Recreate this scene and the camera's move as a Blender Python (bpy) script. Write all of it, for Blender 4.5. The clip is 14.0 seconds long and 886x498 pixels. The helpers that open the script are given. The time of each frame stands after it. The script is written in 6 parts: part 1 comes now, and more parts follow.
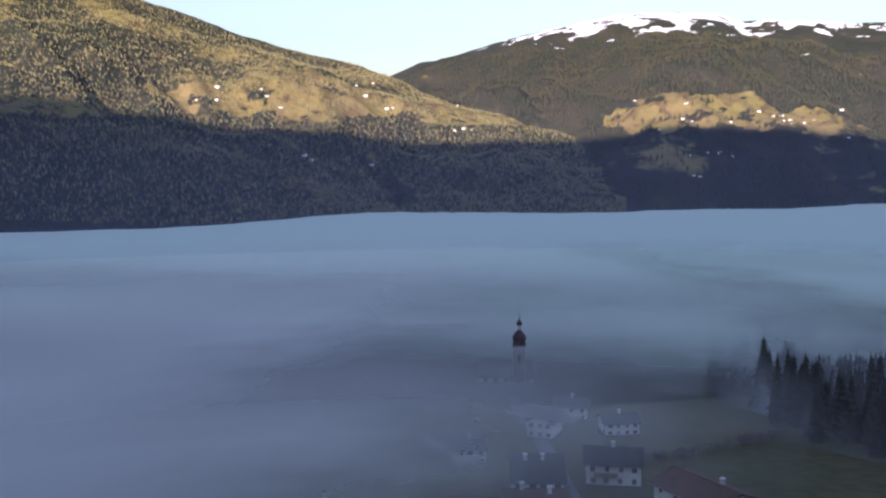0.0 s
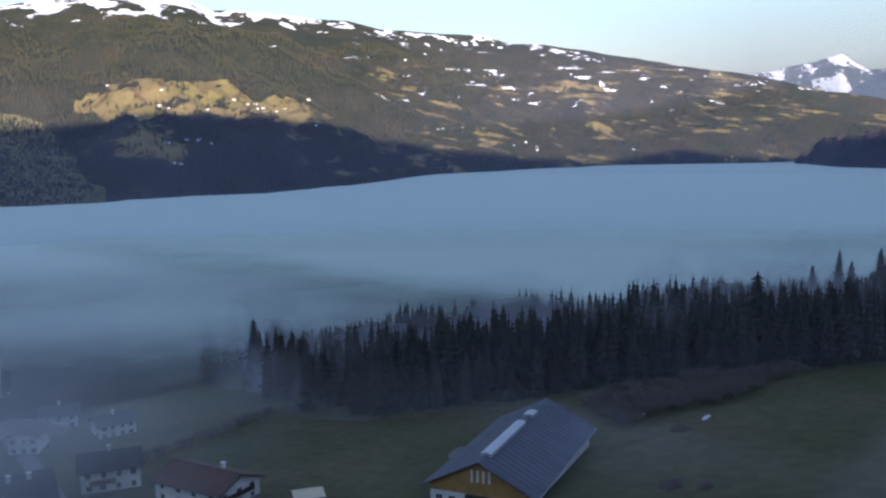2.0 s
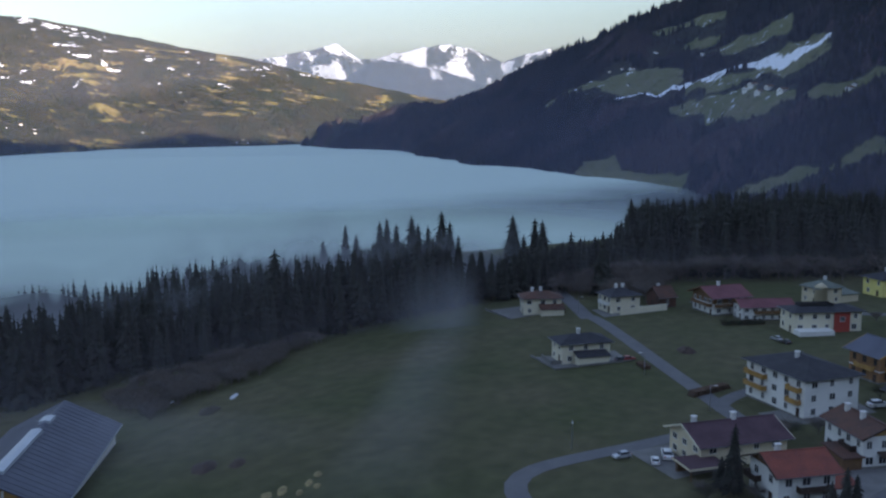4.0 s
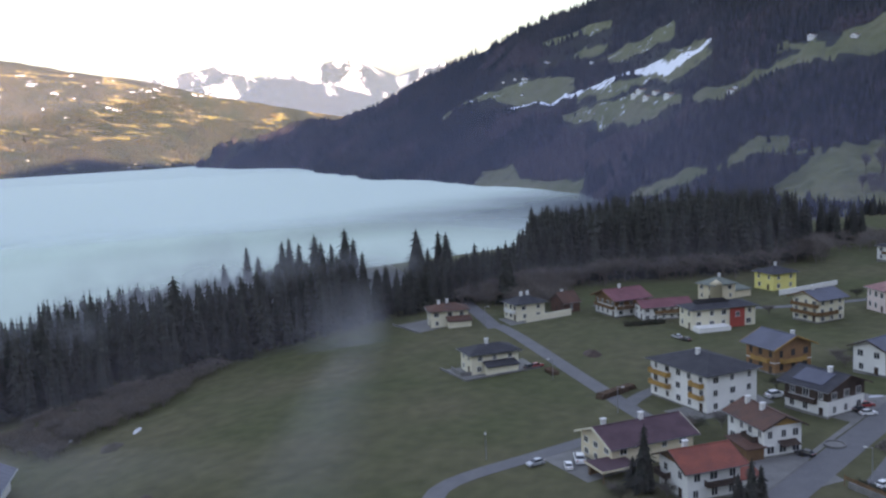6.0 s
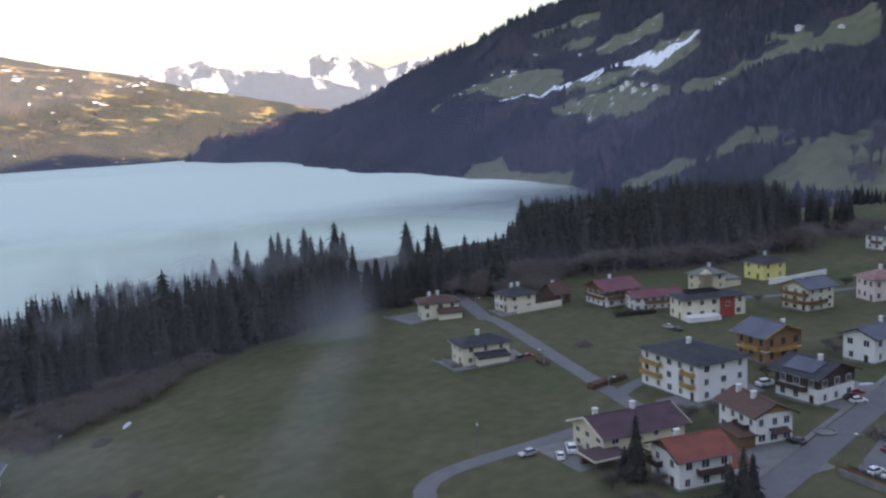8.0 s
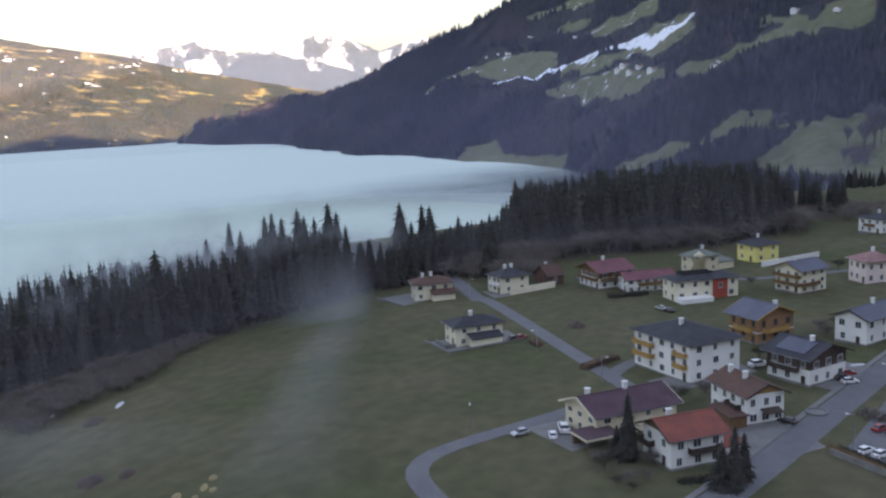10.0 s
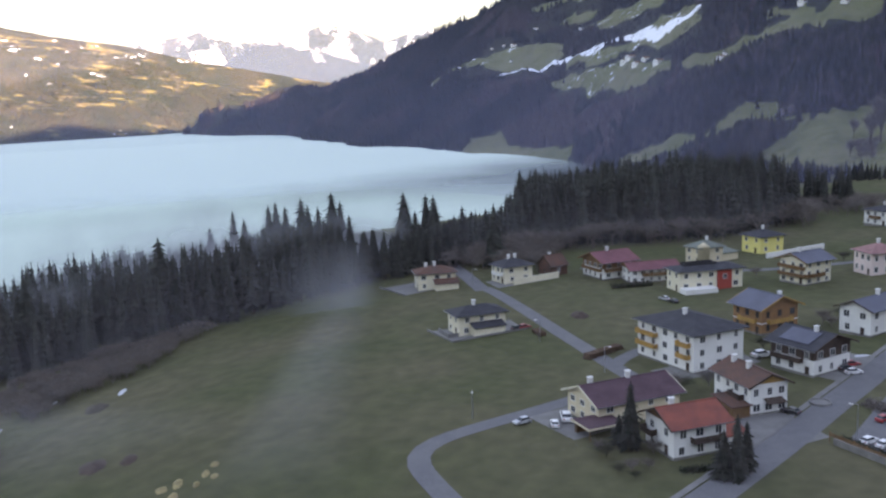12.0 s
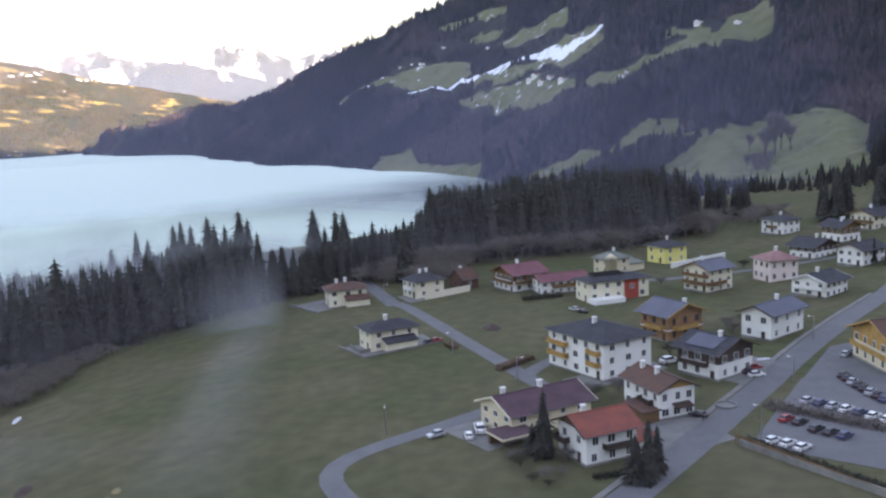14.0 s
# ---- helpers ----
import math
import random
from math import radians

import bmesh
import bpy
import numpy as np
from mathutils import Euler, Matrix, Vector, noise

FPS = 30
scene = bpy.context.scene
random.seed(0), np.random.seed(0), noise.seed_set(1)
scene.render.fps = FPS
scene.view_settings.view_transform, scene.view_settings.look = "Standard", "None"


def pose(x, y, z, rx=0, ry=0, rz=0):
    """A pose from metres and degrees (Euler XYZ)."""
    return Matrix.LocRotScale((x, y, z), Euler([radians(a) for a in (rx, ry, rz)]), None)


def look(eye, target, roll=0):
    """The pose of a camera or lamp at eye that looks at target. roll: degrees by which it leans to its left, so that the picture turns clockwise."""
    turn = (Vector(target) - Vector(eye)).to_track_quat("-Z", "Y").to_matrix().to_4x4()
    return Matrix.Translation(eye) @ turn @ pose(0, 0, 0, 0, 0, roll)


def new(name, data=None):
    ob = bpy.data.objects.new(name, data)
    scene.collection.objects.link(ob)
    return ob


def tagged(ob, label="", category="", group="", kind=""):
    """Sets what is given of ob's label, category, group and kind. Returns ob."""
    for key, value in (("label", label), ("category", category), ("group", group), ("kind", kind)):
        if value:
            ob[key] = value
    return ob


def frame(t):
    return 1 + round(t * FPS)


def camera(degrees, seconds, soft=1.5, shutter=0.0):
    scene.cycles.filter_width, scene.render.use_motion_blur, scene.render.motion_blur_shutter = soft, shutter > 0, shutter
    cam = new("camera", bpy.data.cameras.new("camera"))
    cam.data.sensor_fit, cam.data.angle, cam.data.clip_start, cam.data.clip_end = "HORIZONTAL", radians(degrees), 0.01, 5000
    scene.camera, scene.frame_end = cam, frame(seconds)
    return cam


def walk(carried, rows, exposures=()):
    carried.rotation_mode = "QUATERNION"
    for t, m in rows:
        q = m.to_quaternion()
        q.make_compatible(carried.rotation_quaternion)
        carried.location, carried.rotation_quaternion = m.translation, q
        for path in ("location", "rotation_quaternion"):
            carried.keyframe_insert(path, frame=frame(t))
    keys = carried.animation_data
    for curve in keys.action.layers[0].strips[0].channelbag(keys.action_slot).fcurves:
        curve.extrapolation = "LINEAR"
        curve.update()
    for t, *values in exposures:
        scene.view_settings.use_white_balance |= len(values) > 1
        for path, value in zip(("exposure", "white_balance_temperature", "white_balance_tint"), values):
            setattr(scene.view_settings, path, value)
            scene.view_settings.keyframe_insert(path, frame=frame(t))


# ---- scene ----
cam = camera(52.0, 14.0, soft=2.3)
walk(cam, [
    (0.0, pose(-3.35, -7.70, 67.12, 84.17, 0.54, 0.35)),
    (0.5, pose(-3.30, -7.55, 67.23, 83.58, 0.08, -8.27)),
    (1.0, pose(-3.27, -7.37, 67.35, 83.26, 0.33, -15.44)),
    (1.5, pose(-3.28, -7.15, 67.50, 83.18, 0.94, -23.50)),
    (2.0, pose(-3.21, -7.05, 67.61, 83.00, 0.72, -31.46)),
    (2.5, pose(-3.15, -7.07, 67.61, 82.80, 0.56, -39.11)),
    (3.0, pose(-3.13, -7.14, 67.57, 82.32, 0.21, -46.73)),
    (3.5, pose(-3.18, -7.11, 67.51, 82.01, 0.19, -54.24)),
    (4.0, pose(-3.17, -6.98, 67.56, 81.68, 0.30, -61.37)),
    (4.2, pose(-3.12, -6.93, 67.59, 81.71, 0.28, -64.22)),
    (6.3, pose(-2.09, -6.61, 67.87, 83.28, 2.57, -68.41)),
    (6.5, pose(-2.01, -6.60, 67.83, 85.08, 3.06, -68.45)),
    (7.0, pose(-1.88, -6.54, 67.62, 85.26, 3.09, -68.53)),
    (7.5, pose(-1.76, -6.39, 67.43, 82.38, 2.84, -68.42)),
    (8.0, pose(-1.67, -6.27, 67.26, 81.93, 2.70, -68.44)),
    (8.5, pose(-1.60, -6.20, 67.08, 81.88, 2.68, -68.55)),
    (9.0, pose(-1.52, -6.17, 66.90, 81.32, 2.85, -68.83)),
    (11.5, pose(-1.04, -6.35, 65.83, 80.55, 2.15, -68.55)),
    (12.0, pose(-0.85, -6.32, 65.54, 80.37, 2.24, -68.48)),
    (12.5, pose(-0.57, -6.24, 65.18, 80.52, 2.78, -69.43)),
    (13.0, pose(-0.21, -6.15, 64.79, 80.10, 1.96, -69.48)),
    (13.5, pose(0.23, -6.12, 64.39, 80.51, 2.16, -69.69)),
    (14.0, pose(0.72, -6.15, 63.97, 81.31, 2.41, -74.13)),
], exposures=[
    (0.0, 1.25, 6700, 31), (1.0, 1.23, 6300, 27), (2.0, 1.23, 6300, 24), (3.0, 1.24, 6500, 23), (4.2, 1.5, 6800, 21), (6.3, 2.42, 8300, 28), (8.0, 2.26, 8300, 28), (9.2, 2.28, 8400, 28), (14.0, 2.80, 8600, 30),
])

# ---- light ----
SUN_FROM = (-0.32, -0.95)          # where the low sun stands, on the plan
SUN_HEIGHT = 13.0                  # degrees above the horizon
world = bpy.data.worlds.new("sky")
scene.world = world
world.use_nodes = True
wn, wl = world.node_tree.nodes, world.node_tree.links
sky = wn.new("ShaderNodeTexSky")
sky.sky_type = "NISHITA"
sky.sun_disc = False
sky.sun_elevation = radians(SUN_HEIGHT)
sky.sun_rotation = math.atan2(SUN_FROM[0], SUN_FROM[1])
sky.altitude = 800
sky.air_density, sky.dust_density, sky.ozone_density = 2.0, 1.0, 7.0
wn["Background"].inputs["Strength"].default_value = 0.13
pale = wn.new("ShaderNodeHueSaturation")      # moist winter air, less blue than a dry sky
pale.inputs["Saturation"].default_value = 0.76
wl.new(sky.outputs["Color"], pale.inputs["Color"])
wl.new(pale.outputs["Color"], wn["Background"].inputs["Color"])
sun_data = bpy.data.lights.new("sun", "SUN")
sun_data.energy, sun_data.angle, sun_data.color = 4.6, radians(0.5), (1.0, 0.91, 0.78)
sun = new("sun", sun_data)
sun.matrix_world = look((SUN_FROM[0] * 100, SUN_FROM[1] * 100, 100 * math.tan(radians(SUN_HEIGHT))), (0, 0, 0))

# ---- materials ----
def material(name, colour, rough=0.8, metal=0.0, vary=0.25, scale=1.0, bump=0.0, other=None, blend=0.5, random_tone=0.0, spec=0.3):
    """A surface with a base colour, a second tone in patches, fine grain and bump; scale: patches per metre."""
    m = bpy.data.materials.new(name)
    m.use_nodes = True
    n, l = m.node_tree.nodes, m.node_tree.links
    b = n["Principled BSDF"]
    b.inputs["Roughness"].default_value, b.inputs["Metallic"].default_value = rough, metal
    b.inputs["Specular IOR Level"].default_value = spec
    geo = n.new("ShaderNodeNewGeometry")
    big, fine = n.new("ShaderNodeTexNoise"), n.new("ShaderNodeTexNoise")
    big.inputs["Scale"].default_value, big.inputs["Detail"].default_value = 0.35 * scale, 5
    fine.inputs["Scale"].default_value, fine.inputs["Detail"].default_value = 4.0 * scale, 4
    for t in (big, fine):
        l.new(geo.outputs["Position"], t.inputs["Vector"])
    two = n.new("ShaderNodeMix")
    two.data_type = "RGBA"
    two.inputs["A"].default_value = (*colour, 1)
    two.inputs["B"].default_value = (*(other or [c * (1 - vary) for c in colour]), 1)
    ramp = n.new("ShaderNodeMapRange")
    ramp.inputs["From Min"].default_value, ramp.inputs["From Max"].default_value = 0.5 - 0.25 * blend, 0.5 + 0.25 * blend + 0.02
    l.new(big.outputs["Fac"], ramp.inputs["Value"])
    l.new(ramp.outputs["Result"], two.inputs["Factor"])
    tone = n.new("ShaderNodeHueSaturation")
    value = n.new("ShaderNodeMapRange")
    value.inputs["From Min"].default_value, value.inputs["From Max"].default_value = 0.25, 0.75
    value.inputs["To Min"].default_value, value.inputs["To Max"].default_value = 1 - vary * 0.7, 1 + vary * 0.7
    l.new(fine.outputs["Fac"], value.inputs["Value"])
    out = value.outputs["Result"]
    if random_tone:
        info = n.new("ShaderNodeObjectInfo")
        isl = n.new("ShaderNodeMath")
        isl.operation = "ADD"
        isl.use_clamp = False
        l.new(info.outputs["Random"], isl.inputs[0])
        l.new(geo.outputs["Random Per Island"], isl.inputs[1])
        shift = n.new("ShaderNodeMapRange")
        shift.inputs["From Max"].default_value = 2.0
        shift.inputs["To Min"].default_value, shift.inputs["To Max"].default_value = 1 - random_tone, 1 + random_tone
        l.new(isl.outputs[0], shift.inputs["Value"])
        mul = n.new("ShaderNodeMath")
        mul.operation = "MULTIPLY"
        l.new(out, mul.inputs[0])
        l.new(shift.outputs["Result"], mul.inputs[1])
        out = mul.outputs[0]
    l.new(out, tone.inputs["Value"])
    l.new(two.outputs["Result"], tone.inputs["Color"])
    l.new(tone.outputs["Color"], b.inputs["Base Color"])
    if bump:
        bp = n.new("ShaderNodeBump")
        bp.inputs["Strength"].default_value, bp.inputs["Distance"].default_value = bump, 0.1 / scale
        l.new(fine.outputs["Fac"], bp.inputs["Height"])
        l.new(bp.outputs["Normal"], b.inputs["Normal"])
    return m


def fog_material(name, alpha, near, far, lean, size, ragged, fade=None, colour=(0.6, 0.7, 0.63)):
    """Mist: a white scatterer whose cover grows from `near` to `far` metres along the plan direction `lean`, torn by noise."""
    m = bpy.data.materials.new(name)
    m.use_nodes = True
    n, l = m.node_tree.nodes, m.node_tree.links
    n.remove(n["Principled BSDF"])
    geo = n.new("ShaderNodeNewGeometry")
    dot = n.new("ShaderNodeVectorMath")
    dot.operation = "DOT_PRODUCT"
    dot.inputs[1].default_value = (*lean, 0)
    l.new(geo.outputs["Position"], dot.inputs[0])
    noise_tex = n.new("ShaderNodeTexNoise")
    noise_tex.inputs["Scale"].default_value, noise_tex.inputs["Detail"].default_value = 1.0 / size, 5
    l.new(geo.outputs["Position"], noise_tex.inputs["Vector"])
    centre = n.new("ShaderNodeMath")
    centre.operation = "MULTIPLY_ADD"
    centre.inputs[1].default_value, centre.inputs[2].default_value = ragged, -0.5 * ragged
    l.new(noise_tex.outputs["Fac"], centre.inputs[0])
    add = n.new("ShaderNodeMath")
    l.new(dot.outputs["Value"], add.inputs[0])
    l.new(centre.outputs[0], add.inputs[1])
    cover = n.new("ShaderNodeMapRange")
    cover.interpolation_type = "SMOOTHSTEP"
    cover.inputs["From Min"].default_value, cover.inputs["From Max"].default_value = near, far
    cover.inputs["To Max"].default_value = alpha
    l.new(add.outputs[0], cover.inputs["Value"])
    white, clear, mix = n.new("ShaderNodeBsdfDiffuse"), n.new("ShaderNodeBsdfTransparent"), n.new("ShaderNodeMixShader")
    white.inputs["Color"].default_value = (*colour, 1)
    amount = cover.outputs["Result"]
    if fade:
        length, thin, mul = n.new("ShaderNodeVectorMath"), n.new("ShaderNodeMapRange"), n.new("ShaderNodeMath")
        length.operation, mul.operation = "LENGTH", "MULTIPLY"
        l.new(geo.outputs["Position"], length.inputs[0])
        thin.inputs["From Min"].default_value, thin.inputs["From Max"].default_value = fade
        thin.inputs["To Min"].default_value, thin.inputs["To Max"].default_value = 1.0, 0.0
        l.new(length.outputs["Value"], thin.inputs["Value"])
        l.new(amount, mul.inputs[0])
        l.new(thin.outputs["Result"], mul.inputs[1])
        amount = mul.outputs[0]
    l.new(amount, mix.inputs["Fac"])
    l.new(clear.outputs[0], mix.inputs[1])
    l.new(white.outputs[0], mix.inputs[2])
    l.new(mix.outputs[0], n["Material Output"].inputs["Surface"])
    return m


def land_material(name, snow_tint=(0.82, 0.85, 0.9), bump=1.0):
    """Mountain land by its cover: attributes meadow, snow and rock on the mesh, each broken up by noise."""
    m = bpy.data.materials.new(name)
    m.use_nodes = True
    n, l = m.node_tree.nodes, m.node_tree.links
    b = n["Principled BSDF"]
    b.inputs["Roughness"].default_value = 0.95
    b.inputs["Specular IOR Level"].default_value = 0.1
    geo = n.new("ShaderNodeNewGeometry")

    def noise_at(scale, detail=6):
        t = n.new("ShaderNodeTexNoise")
        t.inputs["Scale"].default_value, t.inputs["Detail"].default_value = scale, detail
        t.inputs["Roughness"].default_value = 0.65
        l.new(geo.outputs["Position"], t.inputs["Vector"])
        return t.outputs["Fac"]

    def two_tone(a, c, fac, lo=0.4, hi=0.6):
        r, mx = n.new("ShaderNodeMapRange"), n.new("ShaderNodeMix")
        mx.data_type = "RGBA"
        r.inputs["From Min"].default_value, r.inputs["From Max"].default_value = lo, hi
        l.new(fac, r.inputs["Value"])
        l.new(r.outputs["Result"], mx.inputs["Factor"])
        for k, v in (("A", a), ("B", c)):
            if isinstance(v, tuple):
                mx.inputs[k].default_value = (*v, 1)
            else:
                l.new(v, mx.inputs[k])
        return mx.outputs["Result"]

    def edge(attribute, fac, amount=0.5):
        a, s = n.new("ShaderNodeAttribute"), n.new("ShaderNodeMath")
        a.attribute_name = attribute
        s.operation = "MULTIPLY_ADD"
        s.inputs[1].default_value = amount
        l.new(fac, s.inputs[0])
        l.new(a.outputs["Fac"], s.inputs[2])
        return s.outputs[0]

    wide, fine, tiny = noise_at(0.008), noise_at(0.06), noise_at(0.35, 4)
    forest = two_tone((0.028, 0.034, 0.023), (0.054, 0.049, 0.034), wide, 0.42, 0.62)
    forest = two_tone(forest, (0.028, 0.034, 0.026), tiny, 0.45, 0.65)
    meadow = two_tone((0.245, 0.20, 0.07), (0.235, 0.175, 0.085), wide, 0.4, 0.6)
    meadow = two_tone(meadow, (0.15, 0.14, 0.05), fine, 0.5, 0.68)
    meadow = two_tone(meadow, (0.115, 0.075, 0.04), noise_at(0.022, 8), 0.52, 0.64)
    green, turf = n.new("ShaderNodeAttribute"), n.new("ShaderNodeMix")
    green.attribute_name, turf.data_type = "pasture", "RGBA"
    l.new(green.outputs["Fac"], turf.inputs["Factor"])
    l.new(meadow, turf.inputs["A"])
    l.new(two_tone(two_tone((0.125, 0.135, 0.056), (0.165, 0.16, 0.088), wide), (0.09, 0.098, 0.04), fine, 0.48, 0.68), turf.inputs["B"])
    meadow = turf.outputs["Result"]
    land = two_tone(forest, meadow, edge("meadow", fine), 0.70, 0.78)
    land = two_tone(land, two_tone((0.16, 0.15, 0.145), (0.09, 0.09, 0.085), fine), edge("rock", fine), 0.70, 0.85)
    land = two_tone(land, snow_tint, edge("snow", noise_at(0.045, 8), 0.9), 0.92, 1.0)
    l.new(land, b.inputs["Base Color"])
    bp = n.new("ShaderNodeBump")
    bp.inputs["Strength"].default_value, bp.inputs["Distance"].default_value = bump, 6.0
    l.new(fine, bp.inputs["Height"])
    l.new(bp.outputs["Normal"], b.inputs["Normal"])
    return m


LAND = land_material("mountain_land")
CONIFER = material("conifer_needles", (0.035, 0.040, 0.034), 0.9, vary=0.6, scale=1.2, other=(0.044, 0.043, 0.036), random_tone=0.5, spec=0.1)
FARWOOD = material("far_conifers", (0.032, 0.039, 0.023), 0.95, vary=0.6, scale=0.03, other=(0.058, 0.052, 0.031), random_tone=0.5, spec=0.05)
# far trees with the west slope's sunlight put into a paler colour
SUNLITWOOD = material("sunlit_slope_wood", (0.155, 0.145, 0.066), 0.95, vary=0.3, scale=0.03, other=(0.19, 0.165, 0.08), random_tone=0.5, spec=0.05)
BARK = material("bark", (0.07, 0.05, 0.035), 0.95, vary=0.4, scale=2, bump=0.4)
# darker, bluer copy of the far conifers: hillside shade put into the colour
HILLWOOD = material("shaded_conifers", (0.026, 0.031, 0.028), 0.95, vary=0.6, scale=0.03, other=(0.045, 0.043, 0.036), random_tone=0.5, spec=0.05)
BROWNWOOD = material("bare_broadleaf_wood", (0.052, 0.041, 0.036), 0.95, vary=0.5, scale=0.03, other=(0.040, 0.033, 0.031), random_tone=0.5, spec=0.05)
TWIGS = material("bare_twigs", (0.17, 0.14, 0.12), 0.95, vary=0.4, scale=0.5, other=(0.15, 0.135, 0.125), random_tone=0.3, spec=0.1)
ASPHALT = material("asphalt", (0.14, 0.138, 0.14), 0.9, vary=0.2, scale=0.6, other=(0.12, 0.12, 0.125), bump=0.2)
PAVING = material("concrete_paving", (0.19, 0.185, 0.175), 0.9, vary=0.2, scale=0.8, bump=0.2)
WHITE = material("white_render", (0.78, 0.77, 0.73), 0.9, vary=0.06, scale=0.6, other=(0.70, 0.69, 0.65))
CREAM = material("cream_render", (0.72, 0.66, 0.50), 0.9, vary=0.06, scale=0.6)
BEIGE = material("beige_render", (0.66, 0.57, 0.40), 0.9, vary=0.08, scale=0.6)
YELLOW = material("yellow_render", (0.78, 0.68, 0.24), 0.9, vary=0.06, scale=0.6)
ORANGE = material("orange_timber", (0.30, 0.155, 0.07), 0.75, vary=0.3, scale=1.2, other=(0.23, 0.12, 0.06))
PINK = material("pink_render", (0.74, 0.60, 0.55), 0.9, vary=0.06, scale=0.6)
REDWALL = material("red_render", (0.40, 0.07, 0.05), 0.9, vary=0.1, scale=0.6)
WOOD = material("brown_larch_boards", (0.20, 0.11, 0.05), 0.8, vary=0.35, scale=1.5, other=(0.14, 0.075, 0.035), bump=0.2)
DARKWOOD = material("dark_weathered_boards", (0.075, 0.05, 0.038), 0.85, vary=0.35, scale=1.5, bump=0.2)
HONEY = material("honey_boards", (0.46, 0.26, 0.08), 0.75, vary=0.25, scale=1.5)
SLATE = material("dark_slate_tiles", (0.032, 0.033, 0.039), 0.85, vary=0.3, scale=1.2, other=(0.048, 0.048, 0.054), bump=0.4)
BLUEROOF = material("blue_grey_sheet_roof", (0.085, 0.092, 0.125), 0.55, vary=0.2, scale=0.6, bump=0.2)
REDTILE = material("red_clay_tiles", (0.27, 0.075, 0.05), 0.85, vary=0.3, scale=1.0, other=(0.20, 0.06, 0.045), bump=0.4)
BROWNTILE = material("brown_clay_tiles", (0.125, 0.060, 0.042), 0.85, vary=0.35, scale=0.8, other=(0.085, 0.05, 0.04), bump=0.4)
PURPLETILE = material("purple_brown_tiles", (0.095, 0.052, 0.062), 0.85, vary=0.25, scale=0.8, bump=0.4)
WINETILE = material("wine_red_tiles", (0.20, 0.075, 0.085), 0.85, vary=0.25, scale=0.8, bump=0.4)
PINKTILE = material("faded_pink_tiles", (0.33, 0.17, 0.16), 0.85, vary=0.3, scale=0.8, bump=0.4)
GREENROOF = material("green_grey_roof", (0.16, 0.18, 0.15), 0.8, vary=0.25, scale=0.8, bump=0.3)
GLASS = material("window_glass", (0.035, 0.042, 0.05), 0.15, vary=0.2, scale=1.0, spec=0.6)
FRAME = material("white_window_frame", (0.75, 0.74, 0.70), 0.6, vary=0.05)
BROWNFRAME = material("brown_window_frame", (0.16, 0.09, 0.05), 0.7, vary=0.1)
CHIMNEY = material("pale_chimney_render", (0.72, 0.71, 0.68), 0.9, vary=0.1)
METAL = material("grey_metal", (0.35, 0.36, 0.37), 0.45, metal=0.8, vary=0.1)
STONE = material("grey_stone", (0.24, 0.23, 0.21), 0.95, vary=0.35, scale=1.0, bump=0.6)
SKYLIGHT = material("milky_skylight", (0.42, 0.45, 0.49), 0.4, vary=0.08, scale=0.6)
COPPER = material("dark_red_dome_sheet", (0.085, 0.045, 0.05), 0.55, vary=0.25, scale=0.8)
DARK = material("dark_iron", (0.03, 0.03, 0.032), 0.6, vary=0.1)
HEDGE = material("dark_hedge", (0.035, 0.045, 0.025), 0.95, vary=0.4, scale=1.5, other=(0.06, 0.05, 0.035))
LOGS = material("split_logs", (0.12, 0.075, 0.05), 0.95, vary=0.4, scale=2.0)
SOIL = material("bare_soil", (0.10, 0.085, 0.065), 0.95, vary=0.35, scale=0.5, bump=0.5)
DRYGRASS = material("old_hay", (0.34, 0.27, 0.13), 0.95, vary=0.4, scale=1.5, bump=0.5)
SNOW = material("old_snow", (0.50, 0.51, 0.53), 0.8, vary=0.1, scale=0.4)


def haze_material(name, alpha, colour, torn=0.0):
    """Thin haze that scatters the light of sky and sun; torn: how finely noise breaks it up."""
    m = bpy.data.materials.new(name)
    m.use_nodes = True
    n, l = m.node_tree.nodes, m.node_tree.links
    n.remove(n["Principled BSDF"])
    white, clear, mix = n.new("ShaderNodeBsdfDiffuse"), n.new("ShaderNodeBsdfTransparent"), n.new("ShaderNodeMixShader")
    white.inputs["Color"].default_value = (*colour, 1)
    cover, mul = n.new("ShaderNodeAttribute"), n.new("ShaderNodeMath")
    cover.attribute_name = "cover"
    mul.operation = "MULTIPLY"
    mul.inputs[1].default_value = alpha
    l.new(cover.outputs["Fac"], mul.inputs[0])
    amount = mul.outputs[0]
    if torn:
        geo, tex, cut, both = n.new("ShaderNodeNewGeometry"), n.new("ShaderNodeTexNoise"), n.new("ShaderNodeMapRange"), n.new("ShaderNodeMath")
        tex.inputs["Scale"].default_value, tex.inputs["Detail"].default_value = torn, 5
        cut.inputs["From Min"].default_value, cut.inputs["From Max"].default_value = 0.32, 0.58
        both.operation = "MULTIPLY"
        l.new(geo.outputs["Position"], tex.inputs["Vector"])
        l.new(tex.outputs["Fac"], cut.inputs["Value"])
        l.new(cut.outputs["Result"], both.inputs[0])
        l.new(amount, both.inputs[1])
        amount = both.outputs[0]
    l.new(amount, mix.inputs["Fac"])
    l.new(clear.outputs[0], mix.inputs[1])
    l.new(white.outputs[0], mix.inputs[2])
    l.new(mix.outputs[0], n["Material Output"].inputs["Surface"])
    return m


